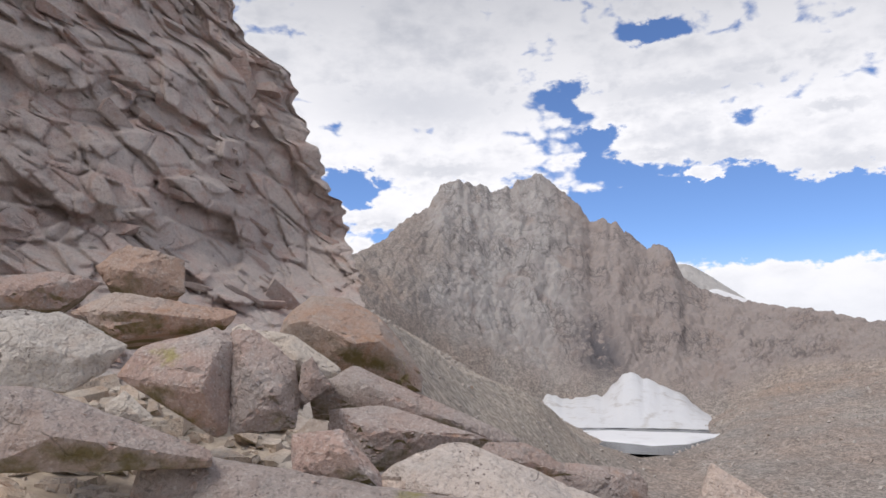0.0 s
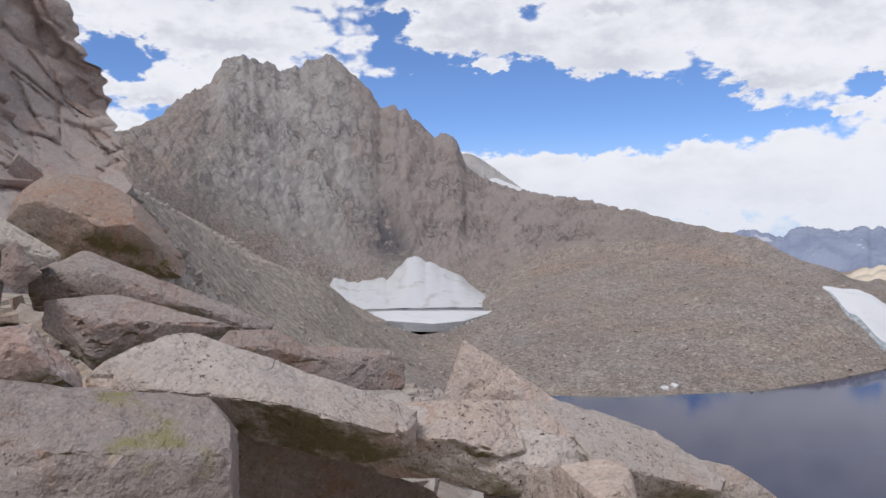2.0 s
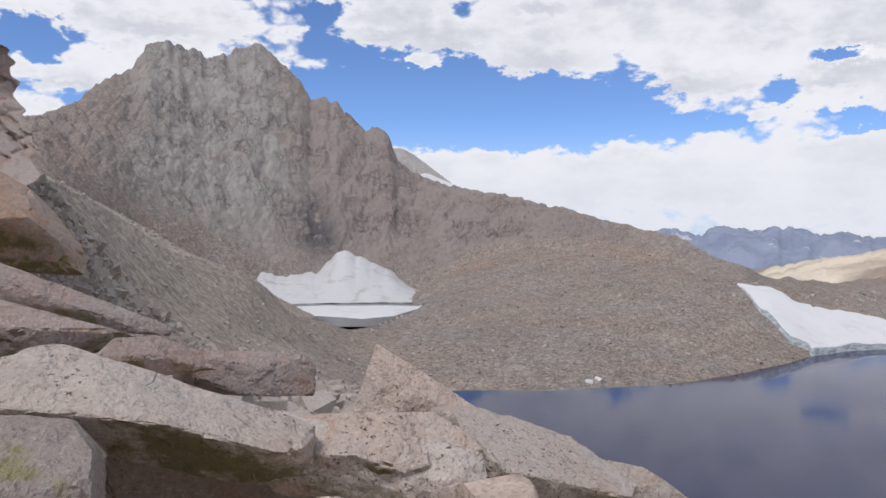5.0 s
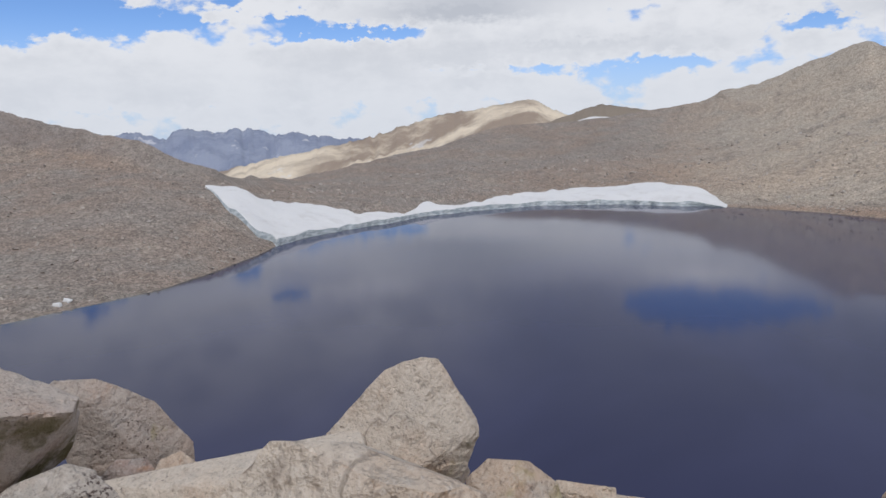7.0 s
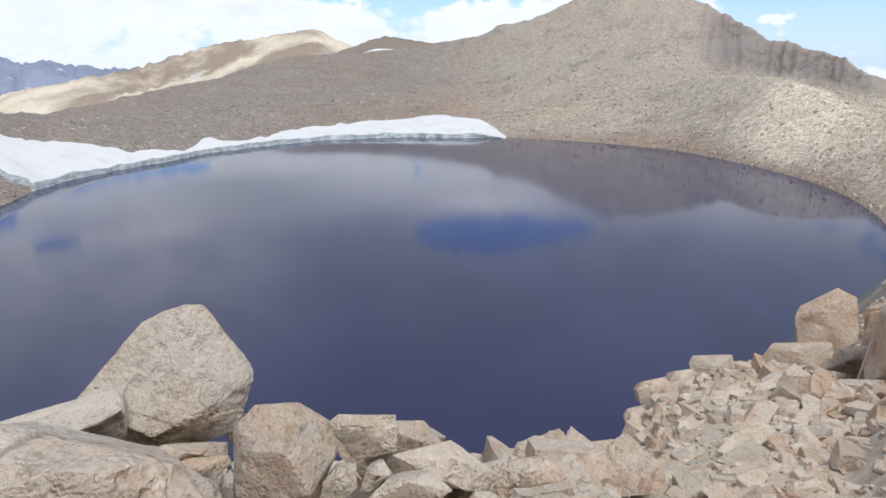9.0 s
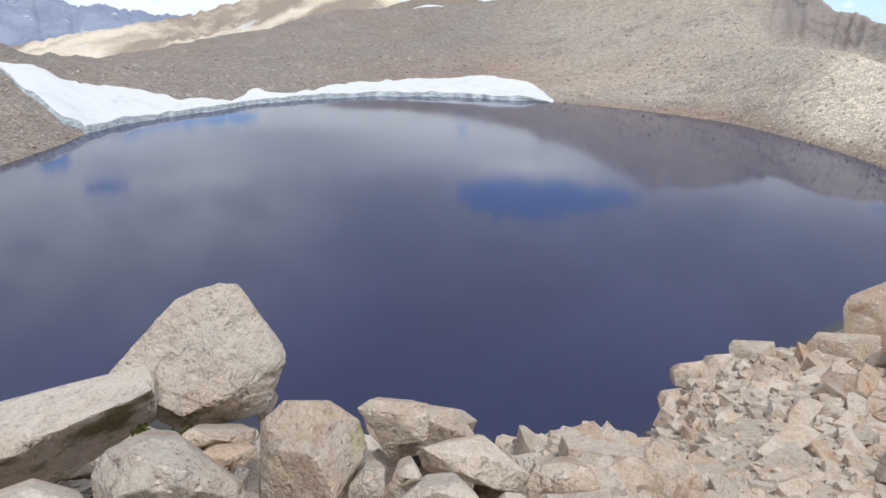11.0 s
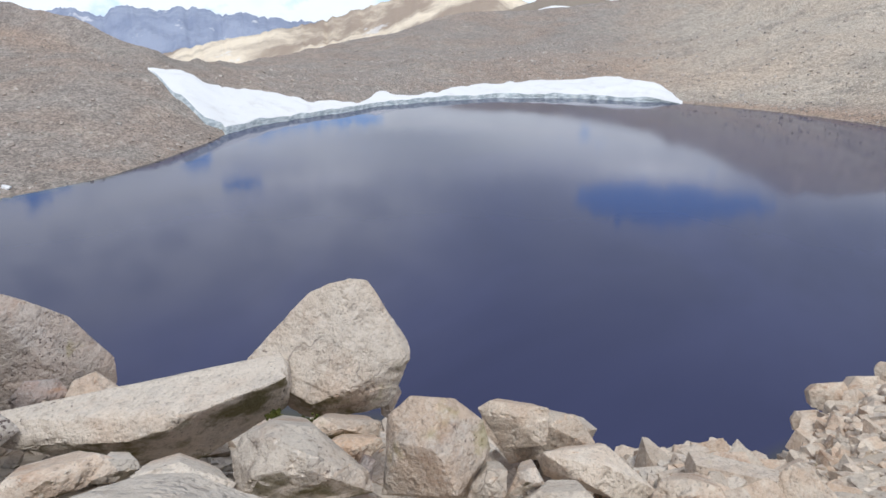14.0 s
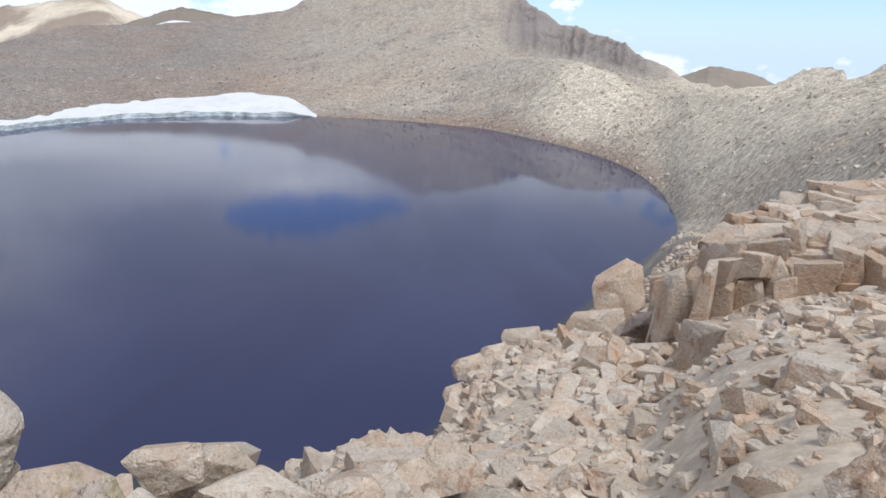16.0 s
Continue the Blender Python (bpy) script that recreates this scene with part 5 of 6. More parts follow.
boulder("massive pale block with a flat speckled top", (2.71, 4.64, -1.70), -22, [(-0.6, 0.56), (-0.15, 0.51), (0.39, 0.33), (0.55, 0.13), (0.81, -0.1), (0.76, -0.3), (0.59, -0.43), (0.3, -0.53), (-0.15, -0.47), (-0.24, -0.22), (-0.7, 0.04)], 1.0, 0.0, [(-0.14, 0.35, 0.75), (0.46, 0.18, 0.6), (0.7, 0.07, 0.45), (-0.13, -0.2, 0.5), (0.27, -0.32, 0.4)], rock=ROCK_ROSE, fine=0.035, rough=0.035)
boulder("square tan block at the slope's rim", (20.40, -3.86, -8.45), -100, [(-0.57, 0.15), (-0.47, 0.31), (0.58, 0.45), (0.68, 0.1), (0.45, -0.3), (-0.21, -0.5), (-0.47, -0.2)], 1.0, 0.4, [(0.17, 0.21, 0.4)], rock=ROCK_TALUS)
boulder("tan block beside the square one", (19.57, -3.06, -8.54), -81, [(-0.49, -0.11), (-0.21, 0.29), (0.3, 0.36), (0.43, -0.17), (-0.01, -0.36)], 0.9, 0.4, [(-0.03, 0.16, 0.2)], rock=ROCK_TALUS)
boulder("low tan slab at the slope's rim", (18.18, -2.14, -8.24), -82, [(-0.46, 0.07), (-0.26, 0.26), (0.28, 0.36), (0.6, -0.01), (0.23, -0.39), (-0.38, -0.28)], 0.9, 0.4, [(-0.09, 0.12, 0.2)], rock=ROCK_TALUS)
boulder("tan block below the rim slabs", (16.52, -1.55, -8.09), -88, [(-0.3, -0.04), (-0.2, 0.15), (0.22, 0.26), (0.38, 0.07), (0.14, -0.2), (-0.23, -0.24)], 0.8, 0.4, [(-0.02, 0.14, 0.2)], rock=ROCK_TALUS)
boulder("overhanging slab at the outcrop's end", (22.19, -7.31, -7.52), -99, [(-0.84, 0.04), (-0.75, 0.26), (-0.15, 0.77), (0.29, 1.05), (0.83, 0.81), (1.11, -1.43), (-0.5, -1.51)], 1.4, 0.3, [(-0.11, 0.46, 0.4)], rock=ROCK_TALUS)
boulder("tan block under the overhang", (21.42, -6.38, -8.43), -106, [(-0.86, -0.03), (-0.7, 0.24), (0.15, 0.51), (0.92, 0.62), (1.09, -0.59), (-0.62, -0.75)], 1.3, 0.4, [(-0.01, 0.35, 0.4)], rock=ROCK_TALUS)
boulder("leaning block in the talus", (15.36, -5.53, -5.90), -109, [(-0.46, -0.26), (-0.26, 0.17), (0.27, 0.36), (0.36, -0), (0.08, -0.26)], 0.9, 0.4, [(-0.02, 0.12, 0.3)], rock=ROCK_PINK)
boulder("big pale slab beside the talus", (3.79, -2.12, -1.89), -154, [(-0.22, -0.09), (-0.14, -0.01), (-0.04, 0.18), (0.13, 0.19), (0.28, -0.06), (-0.06, -0.21)], 1.0, 0.8, [(-0.02, 0.07, 0.1)], rock=ROCK_TALUS)
boulder("dark mossy block under the long slab", (0.79, 3.97, -1.38), 11, [(-0.55, 0.48), (-0.14, 0.3), (0.32, 0.06), (0.7, -0.21), (1.06, -0.66), (-0.48, -0.29), (-0.56, 0.15)], 0.8, -0.2, [], rock=ROCK_PINK)
boulder("pinkish stone wedged under the massive block", (3.77, 4.35, -2.38), -35, [(-0.17, 0.04), (-0.06, 0.13), (0.14, 0.1), (0.19, 0.0), (0.03, -0.13), (-0.14, -0.09)], 0.7, 0.4, [(-0.01, 0.05, 0.1)], rock=ROCK_PINK)
boulder("grey stone in the dark gap", (2.16, 3.75, -2.21), -28, [(-0.08, 0.08), (-0.02, 0.17), (0.06, 0.14), (0.1, -0), (0.06, -0.21), (-0.11, -0.17)], 0.6, 0.4, [(0.02, 0.09, 0.05)])
boulder("low mossy stone at the gap's foot", (1.79, 3.36, -1.94), -19, [(-0.28, 0.15), (-0.08, 0.14), (0.08, 0.09), (0.35, -0.07), (0.29, -0.24), (-0.31, -0.07)], 0.7, 0.7, [(-0, 0.09, 0.08)])
boulder("freckled stone among small blocks", (2.16, 3.32, -2.09), -31, [(-0.14, 0.09), (-0.02, 0.11), (0.12, 0.05), (0.17, -0.04), (0.01, -0.13), (-0.13, -0.08)], 0.5, 0.6, [(0.01, 0.07, 0.05)], rock=ROCK_DARK)
boulder("low white stone beside the wedged one", (3.61, 0.87, -1.95), -77, [(-0.2, -0.05), (-0.1, 0.03), (0.1, 0.05), (0.21, -0.02), (0.15, -0.05)], 0.4, 0.6, [(0.0, 0.06, 0.1)], rock=ROCK_TALUS)
boulder("pale flat stone at the gap's edge", (2.35, 2.87, -1.86), -28, [(-0.11, -0.05), (-0.11, 0.03), (-0.01, 0.09), (0.12, 0.05), (0.01, -0.06)], 0.4, 0.5, [(-0.01, 0.06, 0.08)])
boulder("broad pitted slab above the mossy hollow", (1.32, 3.34, -1.02), -15, [(-0.47, 0.2), (-0.12, 0.19), (0.26, 0.11), (0.49, 0.01), (0.53, -0.14), (0.09, -0.18), (-0.07, -0.1), (-0.47, -0.02)], 0.9, 0.4, [(-0.16, 0.07, 0.15), (0.31, -0.03, 0.12)], rock=ROCK_ROSE, rough=0.045, fine=0.03)

# ---- the buttress beside the ledge ----


def edge_az(el):
    """Where the buttress ends against the sky, as a bearing, by height angle."""
    e = np.array([-8, 3.9, 6.2, 8.4, 11.1, 13.3, 15.9, 16.3, 17.6, 20.1, 22.1, 23.2, 24.7, 26.2, 36, 50], float)
    a = np.array([-5.5, -6.8, -7.1, -7.7, -8.4, -9.4, -9.8, -10.9, -11.3, -12.3, -13.7, -15.6, -16.5, -17.7, -27, -42], float)
    return np.interp(el, e, a)


def buttress_place(el, back):
    """A place on the buttress: el its height angle, back how many degrees it lies inside the edge."""
    az = edge_az(el) - back
    far = 36 - 9 * smooth(back, 0.0, 18) * (1 - 0.35 * smooth(el, 8, 26)) - 8 * smooth(back, 16, 60)
    far = far * (0.62 + 0.38 * smooth(el, -4, 9))
    return far, az


def make_buttress():
    el = np.concatenate([np.arange(-8, 30, 0.13), np.arange(30, 50, 2.0)])[:, None]
    back = np.concatenate([np.array([-7, -5.0, -3.4, -2.0, -1.0, -0.45, -0.15]), np.arange(0, 26, 0.13), np.arange(26, 75, 3)])[None]
    inside = np.maximum(back, 0) + 0 * el
    far, az = buttress_place(el + 0 * back, inside)
    wrap = np.maximum(-back, 0)
    far = far + wrap * 11 + 0 * el
    az = az + np.minimum(wrap, 0.4) * 0 + 0 * el
    az = az - wrap * 0.25
    az = az + smooth(inside, 3.0, 0.0) * (0.45 * value_noise(el * 0.8, el * 0, el * 0) + 0.30 * value_noise(el * 2.3 + 9, el * 0, el * 0))
    a, e = np.radians(az), np.radians(el)
    x, y, z = far * np.sin(a), far * np.cos(a), far * np.tan(e)
    # rounded joint blocks: long steep ribs towards the free edge, flatter lying slabs farther in
    warp = fractal(x / 6, y / 6, z / 6, 3)
    pts = np.stack([-0.5 * inside + 0.5 * warp, 0 * x, 0.5 * el + 0.5 * warp], -1).reshape(-1, 3)

    def drawn_out(way, amount):
        w = np.array(way) / np.linalg.norm(way)
        return np.eye(3) - (1 - amount) * np.outer(w, w)

    def blocks(count, seed, way, amount):
        f, j = facets(pts, count, seed, 0.42, drawn_out(way, amount), soft=0.5)
        return f.reshape(x.shape), smooth(j.reshape(x.shape), 0.0, 0.5)

    steep = smooth(inside + 1.5 * warp, 9.0, 5.0)
    fa, ja = blocks(150, 9, (0.42, 0.0, -0.9), 0.45)
    fb, jb = blocks(480, 10, (0.5, 0.0, -0.86), 0.55)
    fc, jc = blocks(120, 11, (0.93, 0.0, -0.36), 0.6)
    fd, jd = blocks(480, 12, (0.9, 0.0, -0.43), 0.7)
    out = steep * (fa * 0.6 + ja * 0.34 + fb * 0.26 + jb * 0.17) + (1 - steep) * (fc * 0.75 + jc * 0.36 + fd * 0.34 + jd * 0.2)
    out = out - 0.5 + fractal(x / 0.9, y / 0.9, z / 0.9, 4, 0.55) * 0.16 + 0.9 * warp
    fade = smooth(back, -1.5, 0.3)
    k = 1 - out * fade / far * (0.7 + 0.3 * far / 30)
    co = np.stack([x * k, y * k, z * k], -1)
    me = grid_mesh("rock_buttress", co[::-1], ROCK_CLIFF)
    return tagged(new("cliff_buttress", me), "steep jointed granite buttress of pinkish-grey slabs", "cliff", kind="structure")


BUTTRESS = make_buttress()


def scatter_buttress():
    g = rng(21)
    kinds = [stone_mesh("cliff_block", 300 + i, f, 0.14, ROCK_CLIFF, 0.06) for i, f in enumerate((0.32, 0.42, 0.5, 0.36, 0.55, 0.28, 0.45, 0.6))]
    for i in range(120):
        el = g.uniform(-3, 27)
        back = 1.2 + 24 * g.random()
        far, az = buttress_place(np.array(el), np.array(back))
        size = float(far) * (0.010 + 0.035 * g.random() ** 2.2) * min(1.0, 0.35 + back / 6)
        far = float(far) + size * 0.30
        a, e = radians(float(az)), radians(el)
        ob = new("cliff_block", kinds[i % len(kinds)])
        ob.matrix_world = pose(far * math.sin(a), far * math.cos(a), far * math.tan(e), g.normal(-8, 9), g.normal(24, 12), -float(az) + g.normal(0, 20)) @ Matrix.Diagonal((size * g.uniform(1.2, 2.2), size, size * g.uniform(0.8, 1.1), 1))
        ob.parent = BUTTRESS


scatter_buttress()

# ---- talus on the slope to the lake ----


_sand_x, _sand_y = np.meshgrid(np.arange(0, 52, 0.25), np.arange(-34, 14, 0.25), indexing="ij")
SAND = smooth(fractal(_sand_x / 1.9, _sand_y / 1.9, 0 * _sand_x + 0.4, 3, 0.5), 0.12, 0.34)


def bare(x, y):
    """How sandy the slope is at a place, 0 to 1."""
    return float(SAND[min(max(int(x * 4), 0), 207), min(max(int((y + 34) * 4), 0), 191)])


def scatter_talus():
    g = rng(5)
    kinds = [stone_mesh("talus_stone", 400 + i, f, 0.12, ROCK_TALUS, 0.07) for i, f in enumerate((0.5, 0.6, 0.55, 0.4, 0.7, 0.45, 0.65, 0.38, 0.75, 0.5))]
    count = 0
    for i in range(4000):
        az = g.uniform(80, 129)
        reach = float(np.interp(az, [80, 93, 100, 105, 112, 129], [10, 12, 22, 26, 24, 20]))
        r = 4.2 + (reach - 4.2) * g.random() ** 0.85
        x, y = r * math.sin(radians(az)), r * math.cos(radians(az))
        if r < 5.2 and az < 92 or count >= 295 or g.random() < 0.9 * bare(x, y):
            continue
        size = 0.10 + 0.012 * r + 0.34 * g.random() ** 4
        ob = new("talus_stone", kinds[int(g.integers(len(kinds)))])
        ob.matrix_world = pose(x, y, ground_z(x, y) + size * 0.07, g.normal(0, 10), g.normal(4, 10), g.uniform(0, 360)) @ Matrix.Diagonal((size * g.uniform(1.0, 1.5), size, size * g.uniform(0.8, 1.3), 1))
        tagged(ob, "angular pale granite stone on the talus slope", "stone", group="talus stones")
        count += 1
    shapes = [stone_shape(500 + i, f, 2, extra=8) for i, f in enumerate((0.45, 0.6, 0.5, 0.7, 0.4, 0.55, 0.65, 0.48))]
    ms, ps = [], []
    while len(ms) < 15000:
        az = g.uniform(76, 130)
        reach = float(np.interp(az, [76, 93, 100, 105, 112, 130], [13, 16, 30, 42, 46, 26]))
        r = 3.2 + (reach - 3.2) * g.random() ** 0.8
        x, y = r * math.sin(radians(az)), r * math.cos(radians(az))
        sand = bare(x, y)
        if g.random() < 0.6 * sand:
            continue
        size = 0.025 + (0.10 * g.random() ** 2.0 + 0.2 * g.random() ** 8 + 0.005 * r) * (1 - 0.6 * sand)
        ms.append(shapes[int(g.integers(8))])
        ps.append(pose(x, y, ground_z(x, y) + size * 0.05, g.normal(0, 11), g.normal(0, 11), g.uniform(0, 360)) @ Matrix.Diagonal((size * g.uniform(1.1, 1.8), size, size * g.uniform(0.8, 1.3), 1)))
    for i in range(1500):
        az, r = g.uniform(94, 113), 12 + 22 * g.random()
        size = 0.15 + 0.35 * g.random() ** 3
        x, y = r * math.sin(radians(az)), r * math.cos(radians(az))
        ms.append(shapes[i % 8])
        ps.append(pose(x, y, ground_z(x, y) + size * 0.1, g.normal(0, 20), g.normal(0, 20), g.uniform(0, 360)) @ Matrix.Diagonal((size * 1.3, size, size, 1)))
    tagged(new("talus_rubble", joined("talus_rubble", ms, ps, ROCK_TALUS)), "small angular pale rubble covering the talus slope", "rubble", kind="stuff")


scatter_talus()


def make_outcrop():
    """Columns of jointed rock that stand side by side in three broken tiers, with slabs on top."""
    g = rng(77)
    outcrop = tagged(new("rock_outcrop"), "tan outcrop of jointed granite blocks above the lake", "rock outcrop")
    x0, y0 = 18 * math.sin(radians(118)), 18 * math.cos(radians(118))
    outcrop.location = (x0, y0, ground_z(x0, y0))
    bpy.context.view_layer.update()
    kinds = [stone_mesh("jointed_block", 430 + i, f, 0.09, ROCK_OUTCROP, 0.045) for i, f in enumerate((0.55, 0.6, 0.5, 0.65, 0.45, 0.7, 0.6, 0.5))]

    def block(x, y, z, m):
        ob = new("jointed_block", kinds[int(g.integers(len(kinds)))])
        ob.matrix_basis = Matrix.Translation((x, y, z)) @ m
        ob.parent = outcrop
        ob.matrix_parent_inverse = outcrop.matrix_world.inverted()

    def wobble(a, b, c):
        return value_noise(np.array([a]), np.array([b]), np.array([c]))[0]

    # columns: first and last bearing, distance, height angle of the top at both ends, rows, narrowest and widest, tallest
    tiers = [(114.5, 125.5, 12.4, -18.8, -17.6, 2, 0.28, 0.6, 0.9), (111.5, 128.5, 15.6, -15.2, -12.6, 3, 0.24, 0.6, 1.8)]
    for first, last, far, top_a, top_b, rows, thin, thick, tall in tiers:
        for row in range(rows):
            az = first - g.random()
            while az < last:
                w = g.uniform(thin, thick)
                r = far + row * 0.85 + 0.8 * wobble(az * 0.5, far, 0.0) + g.normal(0, 0.12)
                f = (az - first) / (last - first)
                top = r * math.tan(radians(top_a + (top_b - top_a) * f)) + 0.12 * row + 0.55 * wobble(az * 0.35, row * 3.0, far) + g.normal(0, 0.16) - 0.5 * (g.random() < 0.22)
                x, y = r * math.sin(radians(az)), r * math.cos(radians(az))
                low = ground_z(x, y) - 0.25
                h = min(tall, max(0.4, top - low))
                lean = 14 * wobble(az * 0.22, far * 2.0, 7.0)
                turn = -az + 22 * wobble(az * 0.4, far, 3.0)
                piece = h
                while h > 0.25:
                    piece = h if h < 0.8 or g.random() < 0.72 else h * g.uniform(0.4, 0.7)
                    wide = w * g.uniform(0.85, 1.1)
                    block(x, y, low + piece / 2, pose(0, 0, 0, g.normal(0, 4), lean - 90 + g.normal(0, 4), turn + g.normal(0, 8)) @ Matrix.Diagonal((piece * 1.12, wide * 1.5, wide * 1.9, 1)))
                    low, h = low + piece * 0.95, h - piece * 0.95
                az += math.degrees(w * 1.06 / r)
    # slabs lying over one another above the columns
    for i in range(150):
        r = g.uniform(16.8, 22.0)
        az = g.uniform(114.0 + (r - 16.8) * 1.1, 129)
        x, y = r * math.sin(radians(az)), r * math.cos(radians(az))
        high = r * math.tan(radians(np.interp(r, [16.8, 22.0], [-13.8, -9.6]) + 1.2 * wobble(az * 0.3, r * 0.3, 5.0) + 0.10 * (az - 121)))
        size = g.uniform(0.4, 1.1)
        block(x, y, max(high, ground_z(x, y)), pose(0, 0, 0, g.normal(4, 7), g.normal(0, 7), -az + g.normal(0, 25)) @ Matrix.Diagonal((size * 1.3, size, size * g.uniform(0.45, 0.8), 1)))
    # fallen blocks at the lake's side
    for i in range(70):
        az, r = g.uniform(104.5, 114), g.uniform(12.5, 21)
        x, y = r * math.sin(radians(az)), r * math.cos(radians(az))
        size = 0.3 + 0.5 * g.random() ** 2
        block(x, y, ground_z(x, y) + size * 0.18, pose(0, 0, 0, g.normal(0, 16), g.normal(0, 16), g.uniform(0, 360)) @ Matrix.Diagonal((size * 1.25, size, size, 1)))


make_outcrop()


def scatter_ledge():
    """Small stones and grit between the big boulders."""
    g = rng(9)
    shapes = [stone_shape(520 + i, 0.5, 2, extra=3) for i in range(6)]
    ms, ps = [], []
    for i in range(5200):
        az, r = g.uniform(-35, 96), 1.5 + 9.5 * g.random() ** 0.7
        size = 0.04 + 0.18 * g.random() ** 2.5 + 0.25 * g.random() ** 12
        x, y = r * math.sin(radians(az)), r * math.cos(radians(az))
        ms.append(shapes[i % 6])
        ps.append(pose(x, y, ground_z(x, y) + size * 0.1, g.normal(0, 13), g.normal(0, 13), g.uniform(0, 360)) @ Matrix.Diagonal((size * 1.3, size, size, 1)))
    for i in range(700):
        az, r = g.uniform(76, 98), 3.6 + 3.6 * g.random()
        size = 0.06 + 0.18 * g.random() ** 3
        x, y = r * math.sin(radians(az)), r * math.cos(radians(az))
        ms.append(shapes[i % 6])
        ps.append(pose(x, y, ground_z(x, y) + size * 0.08, g.normal(0, 13), g.normal(0, 13), g.uniform(0, 360)) @ Matrix.Diagonal((size * 1.4, size, size, 1)))
    tagged(new("ledge_rubble", joined("ledge_rubble", ms, ps, ROCK)), "small stones and grit between the boulders", "rubble", kind="stuff")


scatter_ledge()


def scatter_moraine():
    """Far boulders on the scree round the lake."""
    g = rng(31)
    shapes = [stone_shape(540 + i, 0.65, 2, extra=0) for i in range(6)]
    ms, ps, pale_ms, pale_ps = [], [], [], []
    tries = 0
    while len(ms) + len(pale_ms) < 25000 and tries < 90000:
        tries += 1
        az = g.uniform(-6, 127) if tries % 3 else (g.uniform(-6, 22) if tries % 2 else g.uniform(108, 127))
        r_k, z_k = MORAINE_LINES[int((az + 6) / 0.5)]
        lo, hi = (r_k[2] * 0.35 if az < 20 else r_k[3] + 1.0 if az < 112.5 else r_k[2] * 0.5), r_k[5]
        r = lo + (hi - lo) * g.random() ** 1.4
        x, y = r * math.sin(radians(az)), r * math.cos(radians(az))
        z = ground_z(x, y)
        if z < LAKE_Z + 0.4:
            continue
        size = (0.22 + 1.1 * g.random() ** 8) * (0.35 + r / 420)
        (pale_ms if az > 98 else ms).append(shapes[tries % 6])
        (pale_ps if az > 98 else ps).append(pose(x, y, z + size * 0.06, g.normal(0, 28), g.normal(0, 28), g.uniform(0, 360)) @ Matrix.Diagonal((size * 1.15, size, size * 0.9, 1)))
    for i in range(9500):
        az, r = g.uniform(-9, 26), 9 + 75 * g.random() ** 1.3
        x, y = r * math.sin(radians(az)), r * math.cos(radians(az))
        size = 0.08 + 0.0055 * r + 0.8 * g.random() ** 6
        ms.append(shapes[i % 6])
        ps.append(pose(x, y, ground_z(x, y) + size * 0.12, g.normal(0, 25), g.normal(0, 25), g.uniform(0, 360)) @ Matrix.Diagonal((size * 1.25, size, size * 0.9, 1)))
    tagged(new("moraine_boulders", joined("moraine_boulders", ms, ps, MORAINE)), "grey-brown boulders strewn over the scree", "rubble", kind="stuff")
    tagged(new("scree_stones", joined("scree_stones", pale_ms, pale_ps, MORAINE_PALE)), "pale stones strewn over the slope by the lake", "rubble", kind="stuff")


_line_az = np.arange(-6, 128, 0.5)
_line = profile(_line_az)
MORAINE_LINES = [([k[i] for k in _line[0]], [k[i] for k in _line[1]]) for i in range(len(_line_az))]
scatter_moraine()


# ---- small things ----


def snow_lump(label, x, y, long, seed):
    v, f = stone_shape(seed, 0.4, 0.2, 0.12)
    ob = new("snow_lump", raw_mesh("snow_lump", v, f, SNOW))
    ob.matrix_world = pose(x, y, ground_z(x, y) + 0.2, 0, 0, 30 + seed) @ Matrix.Diagonal((long, long * 0.8, long * 0.9, 1))
    tagged(ob, label, "snow")


snow_lump("small white snow remnant on the shore", 106.6, 157.6, 2.6, 611)
snow_lump("rounded white snow remnant on the shore", 109.6, 158.2, 3.2, 612)


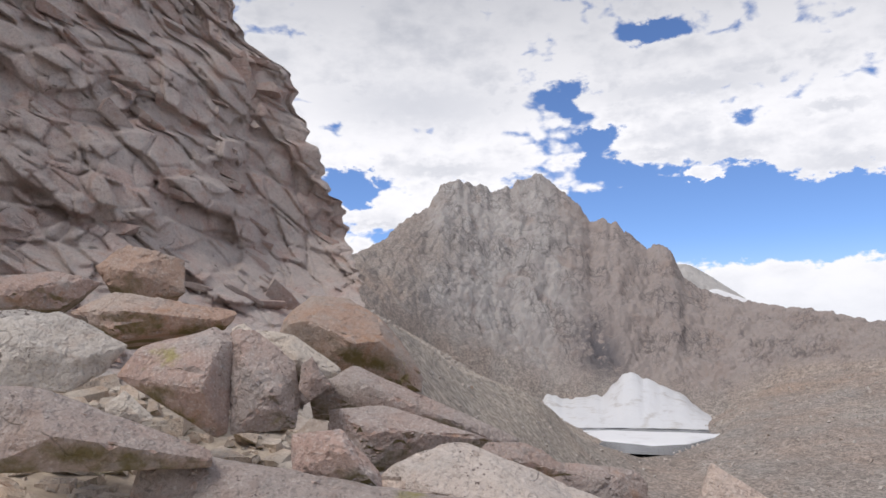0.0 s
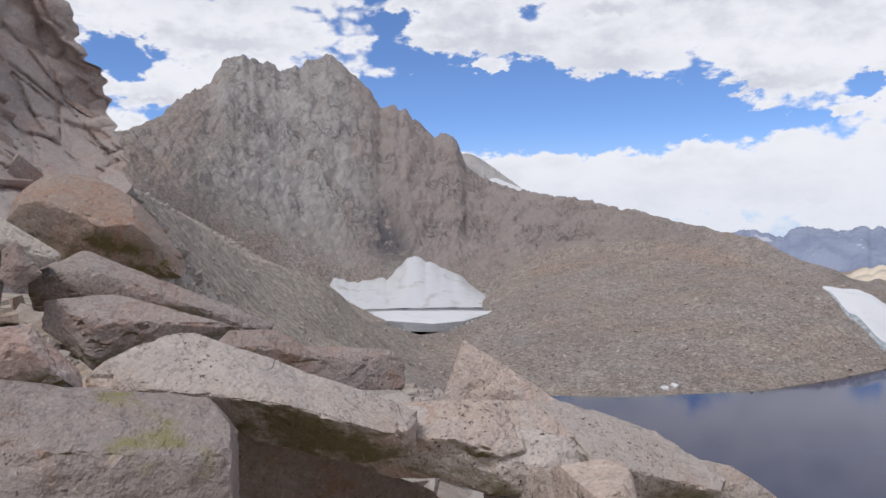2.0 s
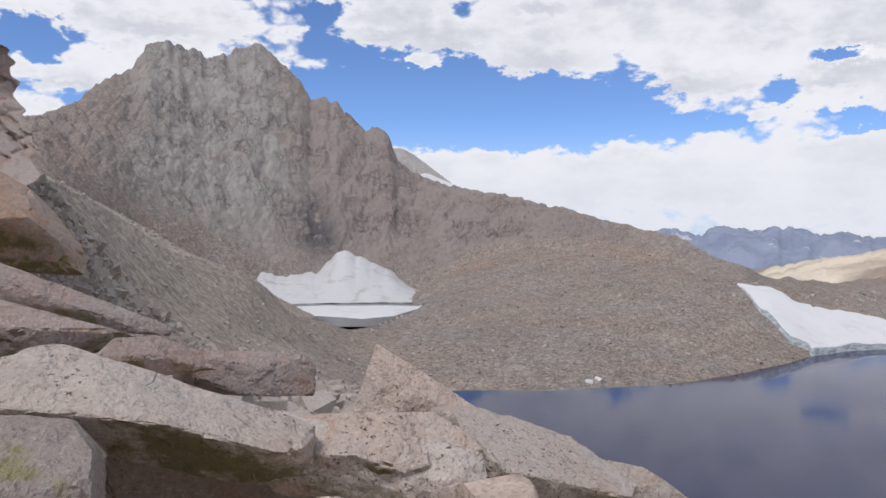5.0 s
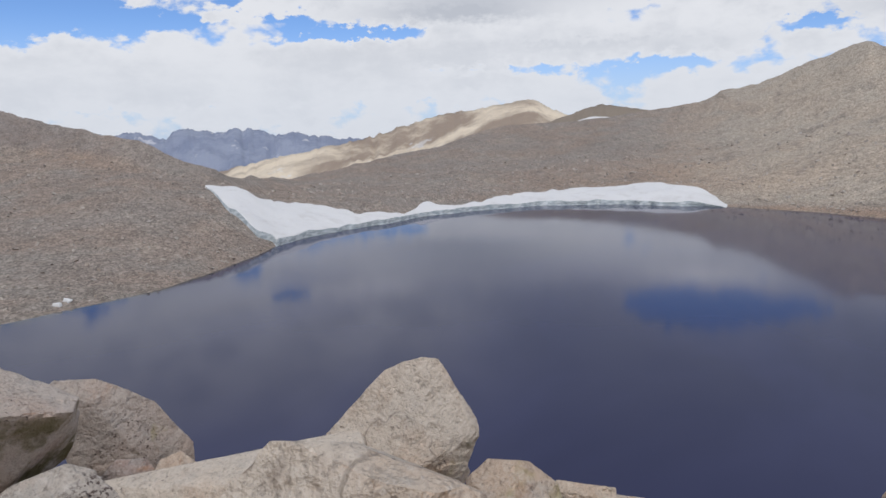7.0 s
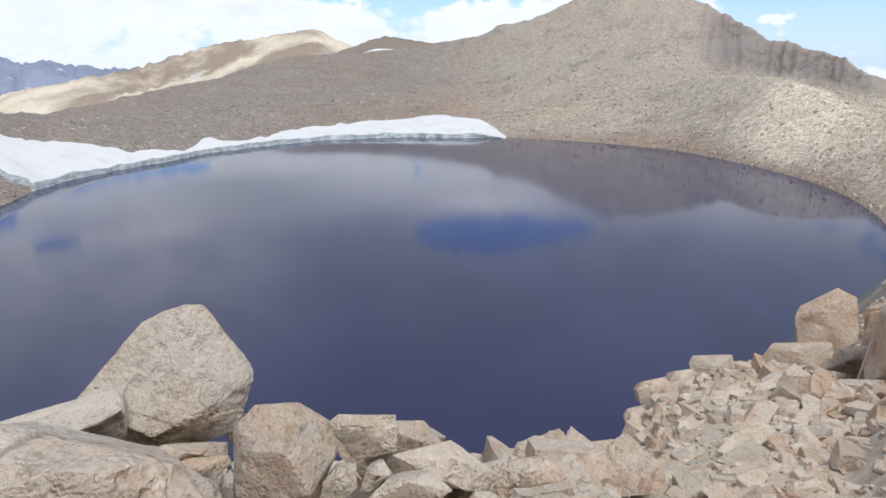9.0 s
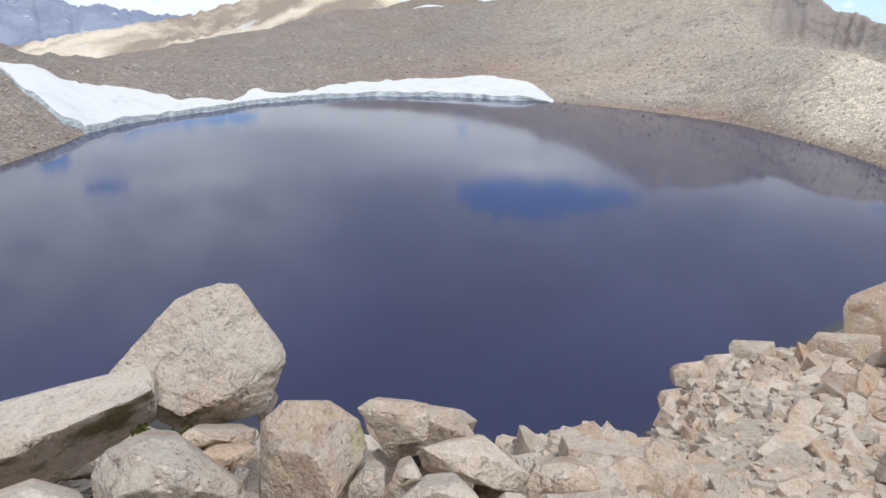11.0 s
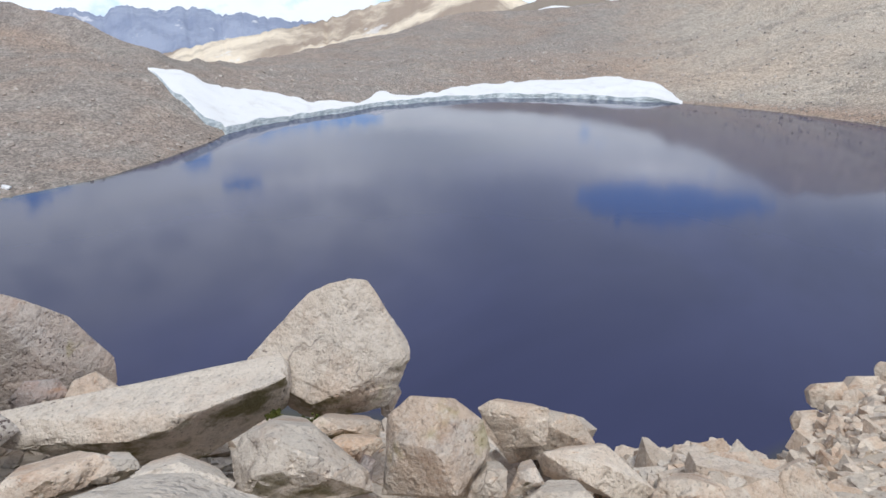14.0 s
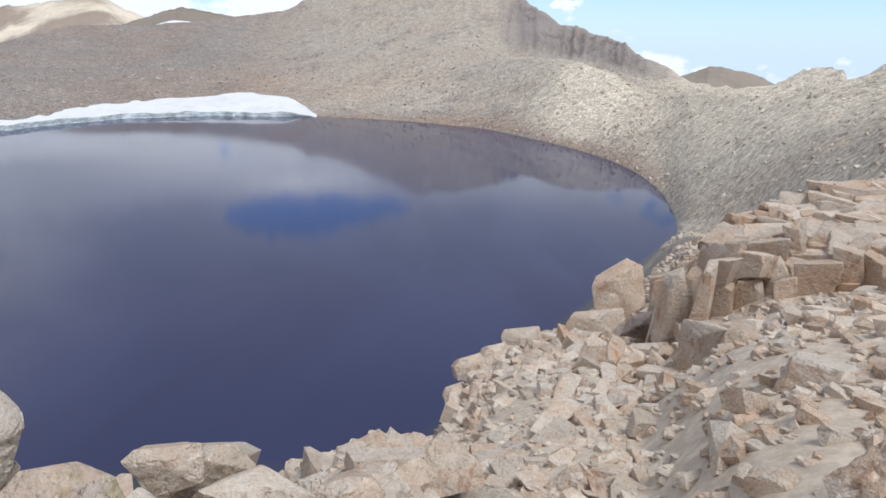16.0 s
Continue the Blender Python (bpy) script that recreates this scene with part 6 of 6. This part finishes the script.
def draped(stone, name, ends, wide, material, label, seed):
    """A ragged strip that lies on a stone's top between two places, as a part of the stone."""
    bpy.context.view_layer.update()
    inv = stone.matrix_world.inverted()
    a, b = Vector((*ends[0], 0)), Vector((*ends[1], 0))
    side = (b - a).cross(Vector((0, 0, 1))).normalized()
    n, rows = 26, 5
    verts, faces = [], []
    for i in range(n):
        f = i / (n - 1)
        bend = 0.35 * wide * value_noise(np.array([f * 5.0]), np.array([seed * 1.0]), np.array([0.0]))[0]
        half = wide * max(0.05, math.sin(math.pi * f) ** 0.5 * (0.5 + 0.9 * value_noise(np.array([f * 9.0]), np.array([seed * 2.0]), np.array([3.0]))[0]))
        for k in range(rows):
            w = a.lerp(b, f) + side * (bend * 3 + half * (k / (rows - 1) - 0.5))
            hit, place, normal, _ = stone.ray_cast(inv @ Vector((w.x, w.y, 3)), inv.to_3x3() @ Vector((0, 0, -1)))
            verts.append(place + normal * 0.004 if hit else inv @ Vector((w.x, w.y, -9)))
    for i in range(n - 1):
        for k in range(rows - 1):
            q = i * rows + k
            face = (q, q + rows, q + rows + 1, q + 1)
            if all((verts[j] - verts[face[0]]).length < 0.15 for j in face):
                faces.append(face)
    me = bpy.data.meshes.new(name)
    me.from_pydata(verts, [], faces)
    me.materials.append(material)
    ob = new(name, me)
    ob.parent = stone
    tagged(ob, label)


_seamed = STONES["broad pale stone with a rust-red seam"]
draped(_seamed, "rust_seam", ((1.55, 1.155), (1.67, 1.19)), 0.016, RED_STAIN, "rust-red mineral seam", 4)


def moss_cushion(stone, x, y, z, wide, seed):
    g = rng(seed)
    v, f = stone_shape(seed, 0.7, 2)
    ps = [pose(x + g.normal(0, wide * 0.35), y + g.normal(0, wide * 0.35), z + g.normal(0, wide * 0.16), *g.uniform(0, 360, 3)) @ Matrix.Scale(wide * g.uniform(0.12, 0.3), 4) for _ in range(70)]
    me = joined("moss", [(v, f)] * 70, ps, MOSS)
    ob = new("moss", me)
    ob.parent = stone
    ob.matrix_parent_inverse = stone.matrix_world.inverted()
    tagged(ob, "olive-green moss cushion")


bpy.context.view_layer.update()
for _x, _y, _z, _w in [(3.96, 2.62, -2.16, 0.07), (4.02, 2.4, -2.18, 0.08)]:
    moss_cushion(STONES["tall fin of pale granite over the lake"], _x, _y, _z, _w, int(_w * 1000))
